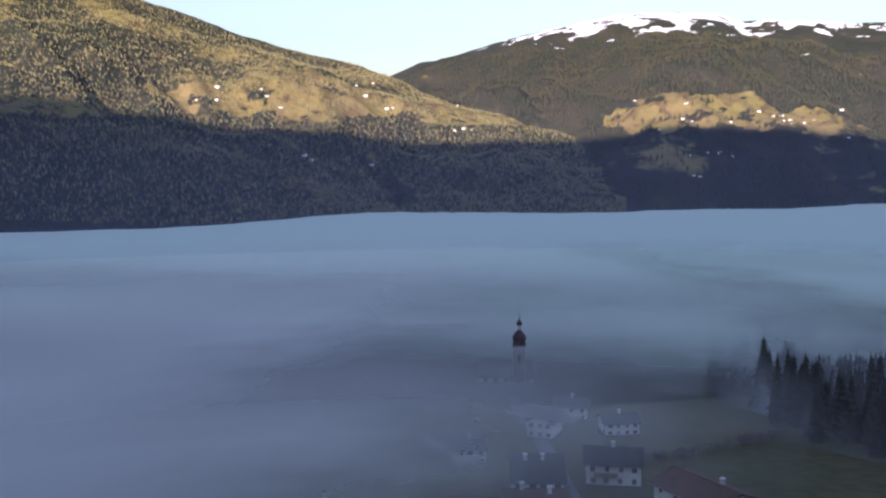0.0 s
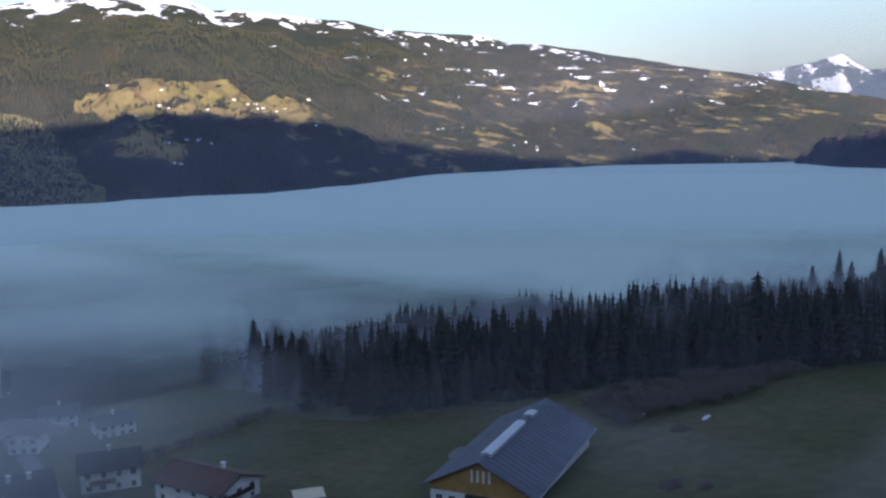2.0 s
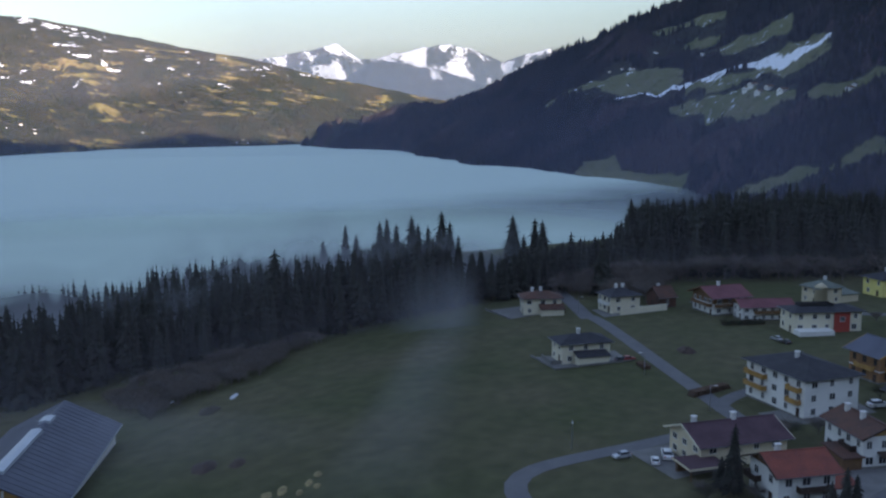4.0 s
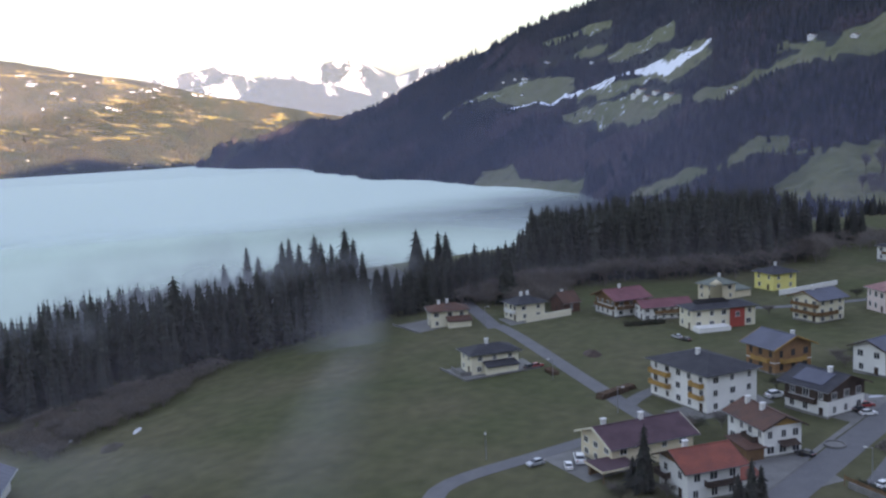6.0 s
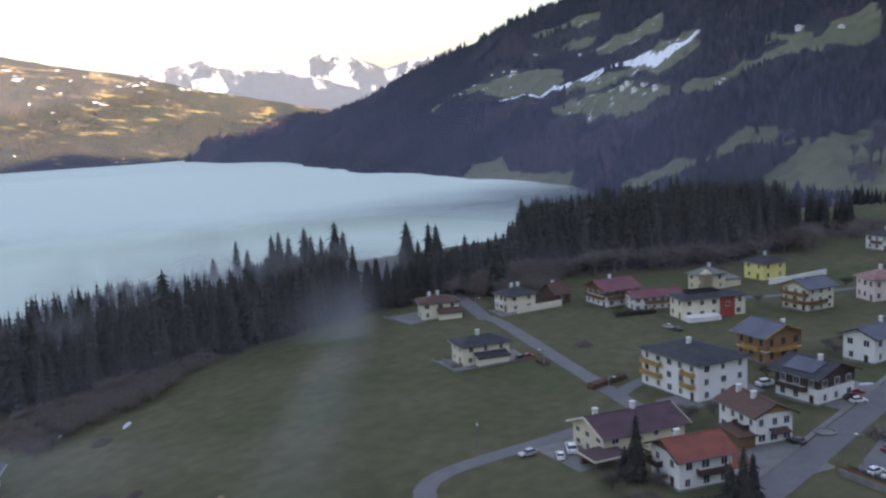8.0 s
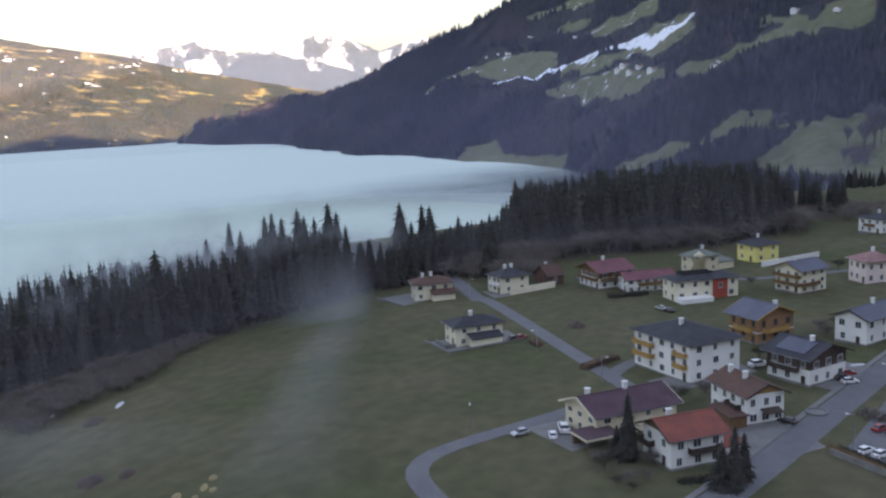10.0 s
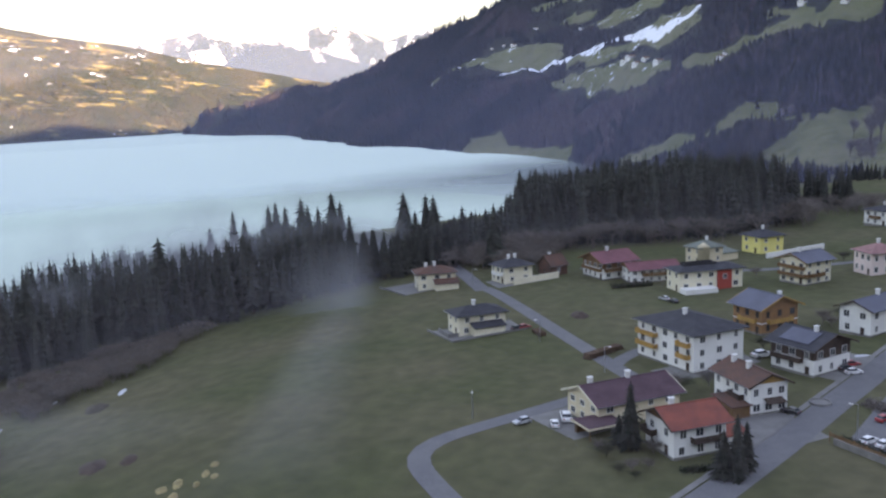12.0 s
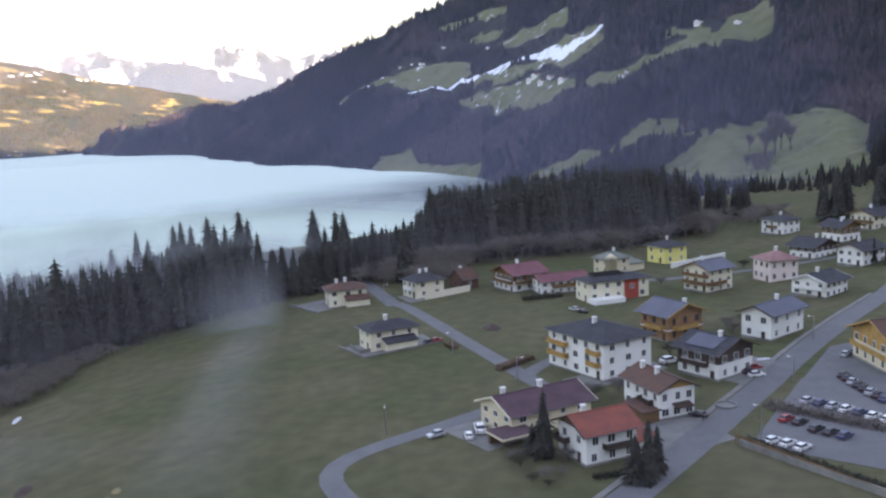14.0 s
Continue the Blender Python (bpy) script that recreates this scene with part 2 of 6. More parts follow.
# sheet colours that stand in for light scattered by the air
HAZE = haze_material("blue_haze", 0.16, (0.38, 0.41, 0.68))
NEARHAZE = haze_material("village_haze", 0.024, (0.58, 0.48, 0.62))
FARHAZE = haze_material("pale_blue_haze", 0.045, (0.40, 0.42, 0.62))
# dark blue, painted over the sunlit peaks to dim them
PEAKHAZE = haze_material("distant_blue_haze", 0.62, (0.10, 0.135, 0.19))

# ---- land ----
def np_mesh(name, verts, tris, mats=(), smooth=False, quads=None):
    """A mesh from arrays of places and triangles or quads."""
    me = bpy.data.meshes.new(name)
    faces = np.asarray(tris if quads is None else quads, dtype=np.int32)
    k = faces.shape[1]
    me.vertices.add(len(verts))
    me.vertices.foreach_set("co", np.asarray(verts, dtype=np.float32).ravel())
    me.loops.add(faces.size)
    me.loops.foreach_set("vertex_index", faces.ravel())
    me.polygons.add(len(faces))
    me.polygons.foreach_set("loop_start", np.arange(0, faces.size, k, dtype=np.int32))
    me.polygons.foreach_set("use_smooth", np.full(len(faces), smooth))
    for m in mats:
        me.materials.append(m)
    me.update(calc_edges=True)
    return me


def grid_quads(nu, nv):
    i, j = np.meshgrid(np.arange(nu - 1), np.arange(nv - 1), indexing="ij")
    a = (i * nv + j).ravel()
    return np.stack([a, a + nv, a + nv + 1, a + 1], 1)


def softplus(v, k):
    return k * np.logaddexp(0, np.asarray(v) / k)


def ground_z(x, y):
    """The land round the village: a level terrace that falls to the valley floor and climbs to the south."""
    x, y = np.asarray(x, float), np.asarray(y, float)
    brink = 80 + 80 * np.clip((x - 120) / 200, 0, 1) ** 1.2 - 110 * np.clip((x - 430) / 250, 0, 1)
    z = -0.13 * softplus(y - brink, 25)
    z = z - 0.13 * softplus(x - 600, 40) / (1 + np.exp(-(y + 10) / 40))
    z = np.maximum(z, -75)
    hill = softplus(-y - 95 + 0.10 * x, 30) * 0.28
    near = np.exp(-(((x - 240) / 320) ** 2 + (y / 140) ** 2) * 0.5)
    rough = 1.5 * np.sin(x * 0.013 + 1.3) * np.sin(y * 0.017) + 0.8 * np.sin(x * 0.031) * np.cos(y * 0.027)
    return z + hill + (1 - np.clip(near * 1.2, 0, 1)) * rough


def gz(x, y):
    return float(ground_z(x, y))


def fbm(x, y, size, seed=0.0, octaves=5):
    return noise.fractal(Vector((x / size + seed, y / size - seed, seed * 0.37)), 1.0, 2.1, octaves)


def polar(az, r):
    return r * math.sin(radians(az)), r * math.cos(radians(az))


class Range:
    """A mountain range seen from the village: rows of azimuth, foot distance, foot height, crest distance and crest height in degrees above eye level."""

    def __init__(self, name, rows, label, relief=60.0, size=500.0, power=1.0, seed=1.0, cover=None, step=0.2, crest_noise=8.0, rings=90, gully=0.0):
        rows = np.array(rows, float)
        self.rows, self.relief, self.size, self.power, self.seed, self.cnoise, self.gully = rows, relief, size, power, seed, crest_noise, gully
        az = np.arange(rows[0, 0], rows[-1, 0] + step / 2, step)
        s = np.concatenate([np.linspace(0, 1, rings), 1 + np.linspace(0.04, 0.6, 10)])
        pts = np.array([[self.place(a, t) for t in s] for a in az])
        self.az_span = (rows[0, 0], rows[-1, 0])
        me = np_mesh(name, pts.reshape(-1, 3), None, [LAND], True, grid_quads(len(az), len(s)))
        kinds = np.array([[cover(a, t, p) for t, p in zip(s, line)] for a, line in zip(az, pts)]).reshape(-1, 3)
        for k, word in enumerate(("meadow", "snow", "rock")):
            att = me.attributes.new(word, "FLOAT", "POINT")
            att.data.foreach_set("value", kinds[:, k].astype(np.float32))
        att = me.attributes.new("pasture", "FLOAT", "POINT")
        att.data.foreach_set("value", np.full(len(kinds), 1.0 if cover is cover_south else 0.0, dtype=np.float32))
        self.ob = tagged(new(name, me), label, "mountain", kind="structure")

    def place(self, a, s):
        _, r0, z0, r1, el = [float(np.interp(a, self.rows[:, 0], self.rows[:, k])) for k in range(5)]
        z1 = 67 + r1 * math.tan(radians(el))
        t = min(s, 1.0)
        r = r0 + (r1 - r0) * s
        x, y = polar(a, r)
        z = z0 + (z1 - z0) * (t ** self.power)
        ends = min(1.0, (a - self.rows[0, 0]) / 8, (self.rows[-1, 0] - a) / 8)
        z += ends * self.relief * math.sin(math.pi * t) ** 0.7 * fbm(x, y, self.size, self.seed, 6)
        z += self.cnoise * t * fbm(x, y, 160, self.seed + 3, 4)
        if self.gully:
            z -= self.gully * math.sin(math.pi * t) * abs(fbm(radians(a) * 2500 + 0.35 * r, 0.22 * r, 170, self.seed + 5, 3))
        if s > 1:
            z -= (s - 1) * 0.9 * (r1 - r0) * 0.7
        return x, y, z


def in_field(poly, x, y, fray=25.0):
    """Whether a place lies in a field with a frayed outline on the plan."""
    x += fray * noise.noise((x / 70, y / 70, 1.7))
    y += fray * noise.noise((x / 70, y / 70, 7.1))
    hit = False
    for (ax, ay), (bx, by) in zip(poly, poly[1:] + poly[:1]):
        if (ay > y) != (by > y) and x < (bx - ax) * (y - ay) / (by - ay) + ax:
            hit = not hit
    return hit


def near_line(line, x, y):
    best = 1e9
    for (ax, ay), (bx, by) in zip(line, line[1:]):
        dx, dy = bx - ax, by - ay
        t = max(0.0, min(1.0, ((x - ax) * dx + (y - ay) * dy) / (dx * dx + dy * dy)))
        best = min(best, math.hypot(x - ax - t * dx, y - ay - t * dy))
    return best


KNOLL = [(787, 31), (804, 27), (823, 15), (827, -6), (836, -27), (832, -44), (832, -80), (790, -109), (707, -122), (586, -102), (628, -61), (646, -38), (721, 7)]
KNOLL_SCRUB = [(762, -9), (762, -38), (748, -57), (685, -52), (726, -30), (748, -12)]
MID = [(1101, 234), (1074, 188), (1018, 134), (955, 90), (956, 55), (944, 30), (924, 19), (881, 20), (830, -10), (817, -6), (866, 23), (909, 48), (926, 74), (950, 112), (989, 145), (1056, 196)]
FOOT = [(1398, 525), (1457, 521), (1447, 454), (1367, 422), (1276, 327), (1199, 276), (1179, 290), (1252, 367), (1318, 451)]
ALP_WEST = [(1969, 827), (1953, 747), (1946, 667), (1939, 612), (1943, 531), (1864, 461), (1816, 441), (1813, 478), (1821, 566), (1810, 592), (1940, 709), (1924, 781)]
ALP_HIGH = [(1887, 409), (1881, 361), (1839, 299), (1894, 290), (1707, 230), (1636, 228), (1677, 265), (1698, 302), (1811, 366)]
ALP_EAST = [(1769, 430), (1608, 326), (1579, 273), (1575, 242), (1579, 205), (1559, 167), (1466, 140), (1354, 133), (1417, 191), (1500, 245), (1549, 314), (1671, 406)]
ALP_TOP = [(2174, 625), (2168, 556), (2188, 483), (2160, 424), (2105, 424), (2100, 454), (2127, 534), (2129, 601)]
LODGE_MEADOW = [(1663, 457), (1641, 399), (1540, 313), (1484, 265), (1303, 170), (1251, 158), (1257, 200), (1419, 289), (1531, 358)]
RIDGE_MEADOW = [(1265, 159), (1275, 131), (1231, 77), (1212, 44), (1158, -3), (1149, -45), (1162, -85), (1094, -81), (1126, -40), (1119, -7), (1138, 21), (1179, 63), (1199, 107), (1221, 137)]
UPPER = [(1279, 46), (1247, 23), (1158, -22), (1207, -38), (1214, -89), (1151, -84), (1149, -45), (1157, 2), (1233, 44)]
SKI_RUN = [(1765, 578), (1780, 544), (1763, 493), (1784, 461), (1734, 404), (1635, 331), (1596, 284), (1575, 257), (1492, 208), (1484, 186), (1419, 155), (1494, 153)]
LODGES = [(1459, 253), (1394, 219), (1318, 188), (1396, 232), (1466, 262)]
SOUTH_FARMS = [(2022, 562), (1915, 434), (1960, 618), (1969, 648), (1940, 591), (1835, 563), (1780, 544), (1214, 89), (1206, 95), (1196, 0), (1160, -46)]
ALP_GREEN = [(1878, 614), (1895, 568), (1935, 529), (1851, 458), (1792, 444), (1767, 494), (1784, 555), (1810, 592)]
ALP_MID = [(2050, 516), (2064, 477), (1978, 399), (1957, 414), (2021, 489)]
SCREE = [(1495, 806), (1512, 772)]
BELT = [(-612, 1835), (-543, 1908), (-449, 1959), (-358, 1986), (-371, 2179), (-261, 2206), (-141, 2229), (9, 2263), (144, 2302), (139, 2223), (9, 2160), (-121, 2101), (-235, 1973), (-347, 1918), (-450, 1856), (-546, 1799)]
SHELF = [(348, 2204), (417, 2214), (561, 2248), (680, 2231), (818, 2197), (955, 2265), (1060, 2225), (952, 2002), (790, 1955), (669, 1954), (574, 1958), (452, 1898), (390, 2066)]


def cover_west(a, s, p):
    m = 0.75 * fbm(p[0], p[1], 260, 5.1, 5)
    low = 0.16 * math.exp(-((p[2] - 40) / 70) ** 2) * (a > -14)
    if in_field(BELT, p[0], p[1]):
        return 0.62 - 0.25 * (fbm(p[0], p[1], 60, 2.2, 3) > 0.35), 0.0, 0.0
    if p[2] < 140:
        return min(0.20 + 0.40 * m + low, 0.47), 0.0, 0.0
    # above the shadow line a paler cover paints the sunlight on the forest
    return min(0.44 + 0.28 * m, 0.57), 0.0, 0.0


def cover_north(a, s, p):
    m = 0.55 * fbm(p[0], p[1], 230, 2.7, 6) + 0.45 * fbm(p[0], p[1], 75, 6.7, 4)
    slope = 0.22 * math.exp(-((a - 42) / 16) ** 2) * math.exp(-((p[2] - 120) / 170) ** 2)
    low = 0.16 * math.exp(-((p[2] - 30) / 100) ** 2)
    meadow = min(0.20 + 0.42 * m + slope + low, 0.60)
    if in_field(SHELF, p[0], p[1]):
        meadow = 0.62 - 0.25 * (fbm(p[0], p[1], 60, 2.2, 3) > 0.35)
    if a > 22:
        w = min(1.0, (a - 22) / 6)
        u, v = radians(a) * 3000, p[2] * 3.5
        strips = min(0.30 + 0.50 * fbm(u + 0.8 * v, v * 0.7, 46, 3.9, 6) + 0.25 * fbm(u, v, 220, 1.4, 3), 0.54 if a < 40 else 0.51) if p[2] < 340 else 0.2
        meadow += w * (strips - meadow)
    line = 525 if a < 27 else 530 - 8.5 * (a - 27) + 30 * max(0.0, a - 38)
    snow = 0.5 + (p[2] - line + 115 * fbm(p[0], p[1], 80, 8.2, 6)) / 210
    spots = 0.03 + 0.62 * fbm(p[0], p[1] * 1.8, 60, 4.4, 4) - (0.10 if a < 27 else 0.0) if p[2] > 150 and a > 8 else 0.0
    if a > 24 and p[2] > 120:
        u, v = radians(a) * 3000, p[2] * 5.5
        spots = max(spots, min(0.06 + 0.66 * fbm(u, v, 100, 9.3, 5) - max(0.0, 240 - p[2]) / 330, 0.58))
    return meadow, min(max(snow, min(spots, 0.56)), 0.62), 0.0


def cover_peaks(a, s, p):
    steep = fbm(p[0], p[1], 90, 1.9, 6)
    return 0.0, 0.53 + 0.42 * steep - (0.35 if p[2] < 190 else 0), 0.42


def cover_middle(a, s, p):
    return 0.1, 0.22 + 0.5 * fbm(p[0], p[1], 120, 3.3, 5) * (p[2] > 230), 0.42


def box_of(poly):
    xs, ys = [p[0] for p in poly], [p[1] for p in poly]
    return min(xs), max(xs), min(ys), max(ys)


GREEN_FIELDS = [(f, box_of(f)) for f in (KNOLL, MID, FOOT, RIDGE_MEADOW, UPPER, ALP_GREEN)]
FROST_FIELDS = [(f, box_of(f)) for f in (ALP_WEST, ALP_MID, ALP_HIGH, ALP_EAST, ALP_TOP, LODGE_MEADOW)]


def on_field(fields, x, y, fray):
    return any(b[0] - 20 < x < b[1] + 20 and b[2] - 20 < y < b[3] + 20 and in_field(f, x, y, fray) for f, b in fields)


def cover_south(a, s, p):
    x, y = p[0], p[1]
    m = 0.5 * fbm(x, y, 240, 6.6, 5)
    snow = 0.0
    if a < 110 and near_line(SKI_RUN, x, y) < 12 + 7 * noise.noise((x / 60, y / 60, 4.0)):
        snow = 0.6
    if a < 70 and near_line(SCREE, x, y) < 8:
        snow = 0.6
    if a < 112:
        if on_field(GREEN_FIELDS, x, y, 9):
            return 0.62 - 0.08 * (fbm(x, y, 70, 3.2, 3) > 0.30), snow, 0.0
        if on_field(FROST_FIELDS, x, y, 16):
            return 0.62 - 0.08 * (fbm(x, y, 70, 3.2, 3) > 0.30), max(snow, 0.385 + 0.08 * m), 0.0
    return 0.20 + 0.60 * m + (0.12 if a > 100 else 0), snow, 0.0


WEST = [(-115, 1300, -60, 3000, 12), (-80, 1500, -60, 3200, 11), (-45, 1300, -60, 3000, 12.2), (-25.6, 1275, -60, 2700, 11.5), (-18.3, 1235, -60, 2650, 9.22), (-15.4, 1255, -60, 2620, 8.3),
        (-12.5, 1300, -60, 2600, 7.39), (-8.8, 1400, -60, 2550, 6.33), (-5.3, 1465, -60, 2500, 5.43), (-3.6, 1450, -60, 2480, 4.9), (-1.8, 1440, -60, 2440, 3.95),
        (0.3, 1435, -60, 2400, 3.25), (3.8, 1430, -60, 2300, 2.35), (7.3, 1440, -60, 2150, 1.2), (11, 1450, -60, 2000, -0.6), (17, 1480, -62, 1800, -3.9)]
NORTH = [(-12, 1330, -60, 3900, 3), (-5.5, 1450, -60, 3850, 4), (-3.6, 1450, -60, 3800, 4.97), (-1.8, 1440, -60, 3750, 5.75), (1, 1435, -60, 3700, 6.3), (2.4, 1435, -60, 3700, 6.8),
        (5.2, 1440, -60, 3650, 7.5), (7.6, 1440, -60, 3620, 7.84), (10.5, 1450, -60, 3600, 8.38), (13.9, 1460, -60, 3600, 8.44), (16.2, 1500, -60, 3600, 8.25),
        (17.7, 1520, -60, 3600, 7.66), (20.7, 1580, -60, 3600, 7.7), (23.5, 1660, -60, 3620, 7.25), (25.6, 1750, -60, 3640, 7.15), (28, 2000, -60, 3680, 6.6), (31.1, 2330, -60, 3740, 6.35),
        (33.8, 2430, -60, 3745, 6.2), (35.5, 2480, -60, 3750, 5.75), (38, 2650, -60, 3755, 5.55), (41.4, 2830, -60, 3760, 5), (44.4, 2960, -60, 3765, 4.35), (47.3, 3050, -60, 3768, 3.9),
        (50, 3120, -60, 3770, 3.5), (52.4, 3200, -60, 3775, 2.86), (56.6, 3300, -60, 3780, 1.9), (62, 3400, -60, 3785, 0.9)]
PEAKS = [(40, 4300, -60, 4800, 2), (47, 4300, -60, 4800, 2.9), (50.4, 4300, -60, 4800, 3.45), (51.6, 4300, -60, 4800, 3.75), (52.9, 4300, -60, 4800, 4), (54, 4300, -60, 4800, 4.2),
        (54.9, 4300, -60, 4800, 4.45), (55.5, 4300, -60, 4800, 3.95), (56.3, 4300, -60, 4800, 3.6), (57.3, 4300, -60, 4800, 3.38), (58.4, 4300, -60, 4800, 3.75),
        (59.5, 4300, -60, 4800, 3.95), (61.5, 4300, -60, 4800, 4.32), (62.6, 4300, -60, 4800, 4.1), (64.2, 4300, -60, 4800, 3.78), (65.2, 4300, -60, 4800, 3.32),
        (66.5, 4300, -60, 4800, 3.7), (68, 4300, -60, 4800, 4.1), (69, 4300, -60, 4800, 3.6), (71, 4300, -60, 4800, 3.4), (80, 4300, -60, 4800, 3)]
MIDDLE = [(51, 3900, -60, 4300, 0.6), (54, 3900, -60, 4300, 1.7), (54.9, 3900, -60, 4300, 2.1), (55.6, 3900, -60, 4300, 2.6), (57, 3900, -60, 4300, 3.15), (58.7, 3900, -60, 4300, 3.3),
        (60.8, 3900, -60, 4300, 2.85), (62.8, 3900, -60, 4300, 2.25), (66, 3900, -60, 4300, 1.7), (70, 3900, -60, 4300, 1.5)]
# past about 110 degrees an unseen ridge, its crest set to shade the valley
SOUTH = [(52.6, 2950, -60, 3050, -1.75), (53.2, 2900, -60, 3040, -1.35), (54.2, 2750, -60, 3000, -0.42), (55.6, 2650, -60, 2980, -0.15), (57, 2600, -60, 2950, -0.1),
        (58.7, 2500, -60, 2920, 0.56), (59.6, 2150, -60, 2900, 0.6), (61.5, 1850, -60, 2850, 0.62), (62.1, 1800, -60, 2800, 0.95), (63.9, 1650, -60, 2750, 1.45),
        (65.5, 1580, -60, 2700, 2.3), (68.4, 1450, -60, 2620, 3.75), (70.4, 1310, -60, 2570, 4.53), (72.8, 1230, -60, 2520, 5.66), (76.2, 1130, -58, 2450, 6.68), (79, 1000, -50, 2400, 7.6),
        (84, 800, -25, 2300, 9.3), (90, 640, -12, 2200, 11.5), (100, 520, -6, 2100, 13), (115, 430, -4, 1900, 15.5), (140, 380, -4, 1700, 25.2), (165, 360, -4, 1650, 27.4),
        (190, 360, -4, 1700, 28.9), (215, 400, -4, 1800, 26.6), (240, 480, -6, 2000, 20), (260, 700, -20, 2300, 15), (280, 1000, -60, 2600, 11)]

range_west = Range("mountain_west", WEST, "sunlit wooded mountain slope with mown meadows above the fog", 70, 520, 0.95, 1.3, cover_west, gully=30.0)
range_north = Range("mountain_north", NORTH, "long wooded mountain with snowy tops and hillside farms", 110, 620, 1.0, 2.4, cover_north, 0.16, rings=150, gully=38.0)
range_peaks = Range("mountain_peaks", PEAKS, "distant jagged snow-covered alpine peaks", 60, 260, 1.3, 3.7, cover_peaks, 0.12, 24.0, 60)
range_middle = Range("mountain_middle", MIDDLE, "distant hazy rocky mountain below the snow peaks", 50, 260, 1.1, 4.9, cover_middle, 0.15, 20.0, 50)
range_south = Range("mountain_south", SOUTH, "steep shaded mountain side with conifers and pastures above the village", 45, 420, 1.05, 5.5, cover_south, 0.25, 8.0, 110, 30.0)


def build_ground():
    r = np.concatenate([[0.0], np.geomspace(12, 700, 150), np.geomspace(740, 4950, 40)])
    az = np.radians(np.arange(0, 360.1, 0.75))
    rr, aa = np.meshgrid(r, az, indexing="ij")
    x, y = rr * np.sin(aa), rr * np.cos(aa)
    z = ground_z(x, y)
    z = np.where(rr > 700, np.maximum(np.minimum(z, -30), -75), z)
    me = np_mesh("ground", np.stack([x, y, z], -1).reshape(-1, 3), None, [GRASS], True, grid_quads(len(r), len(az)))
    return tagged(new("ground", me), "winter-green meadow terrace that falls to the valley", "ground", kind="structure")


GRASS = material("winter_grass", (0.071, 0.077, 0.035), 0.95, vary=0.3, scale=0.06, other=(0.098, 0.090, 0.050), bump=0.3, spec=0.1)
build_ground()

# the sea of fog and its thinner edges
def fog_sheet(name, z, word, alpha, near, far, lean, size, ragged, fade, label, waves=3.0, span=(-120, 120), reach=(30, 4900)):
    """A level sheet of mist that begins `near` metres out along the direction `lean` and thins out between the two distances of `fade`."""
    r = np.geomspace(*reach, 90)
    az = np.radians(np.arange(span[0], span[1] + 0.1, 1.5))
    rr, aa = np.meshgrid(r, az, indexing="ij")
    x, y = rr * np.sin(aa), rr * np.cos(aa)
    zz = z + waves * np.sin(x * 0.011 + z) * np.sin(y * 0.013) + 0.4 * waves * np.sin(x * 0.04 + y * 0.03 + z)
    quads = grid_quads(len(r), len(az))
    begun = (lean[0] * x + lean[1] * y).ravel()[quads].max(1) > near - 0.5 * ragged
    above = (zz - ground_z(x, y)).ravel()[quads].max(1) > -1
    mat = fog_material(word, alpha, near, far, lean, size, ragged, fade, FOG_TINT if name == "fog_bank" else MIST_TINT)
    me = np_mesh(name, np.stack([x, y, zz], -1).reshape(-1, 3), None, [mat], True, quads[begun & above])
    return tagged(new(name, me), label, "fog", kind="stuff")


LEAN = (0.24, 0.97)
FOG_TINT, MIST_TINT = (0.585, 0.69, 0.60), (0.66, 0.66, 0.65)
fog_sheet("fog_bank", -28, "fog_dense", 1.0, 420, 780, LEAN, 90, 90, None, "dense grey-blue fog filling the valley", 0.9, (-120, 112), (200, 4900))
fog_sheet("fog_bank", -38, "fog_deep", 1.0, 390, 560, LEAN, 70, 100, (800, 1100), "dense fog below the fog's upper edge", 1.0, (-110, 100), (200, 1150))
fog_sheet("fog_bank", -22.5, "fog_edge", 0.85, 330, 450, (0.95, 0.30), 60, 70, (700, 1000), "dense fog behind the forest", 0.7, (0, 76), (300, 1050))
fog_sheet("fog_layer", -41, "fog_thin", 0.70, 390, 520, (-0.35, 0.93), 45, 60, (480, 1000), "thin mist drifting over the lower village", 1.0, (-100, 60), (110, 1050))
fog_sheet("fog_layer", -24.5, "fog_low", 0.34, 275, 450, (-0.35, 0.93), 45, 70, (480, 900), "thin mist drifting over the lower village", 1.0, (-100, 40), (110, 950))
fog_sheet("fog_layer", -14, "fog_roofs", 0.30, 190, 330, (-0.45, 0.89), 45, 70, (280, 370), "thin mist drifting over the lower village", 1.0, (-100, 16), (110, 430))
fog_sheet("fog_layer", -3, "fog_veil", 0.62, 55, 190, (-0.97, 0.25), 40, 60, (330, 800), "thin mist drifting over the lower village", 1.5, (-100, 20), (100, 850))
fog_sheet("fog_layer", -1, "fog_breath", 0.54, 60, 190, (-0.72, 0.69), 40, 70, (215, 300), "faint mist over the roofs of the lower village", 1.0, (-80, 22), (90, 430))


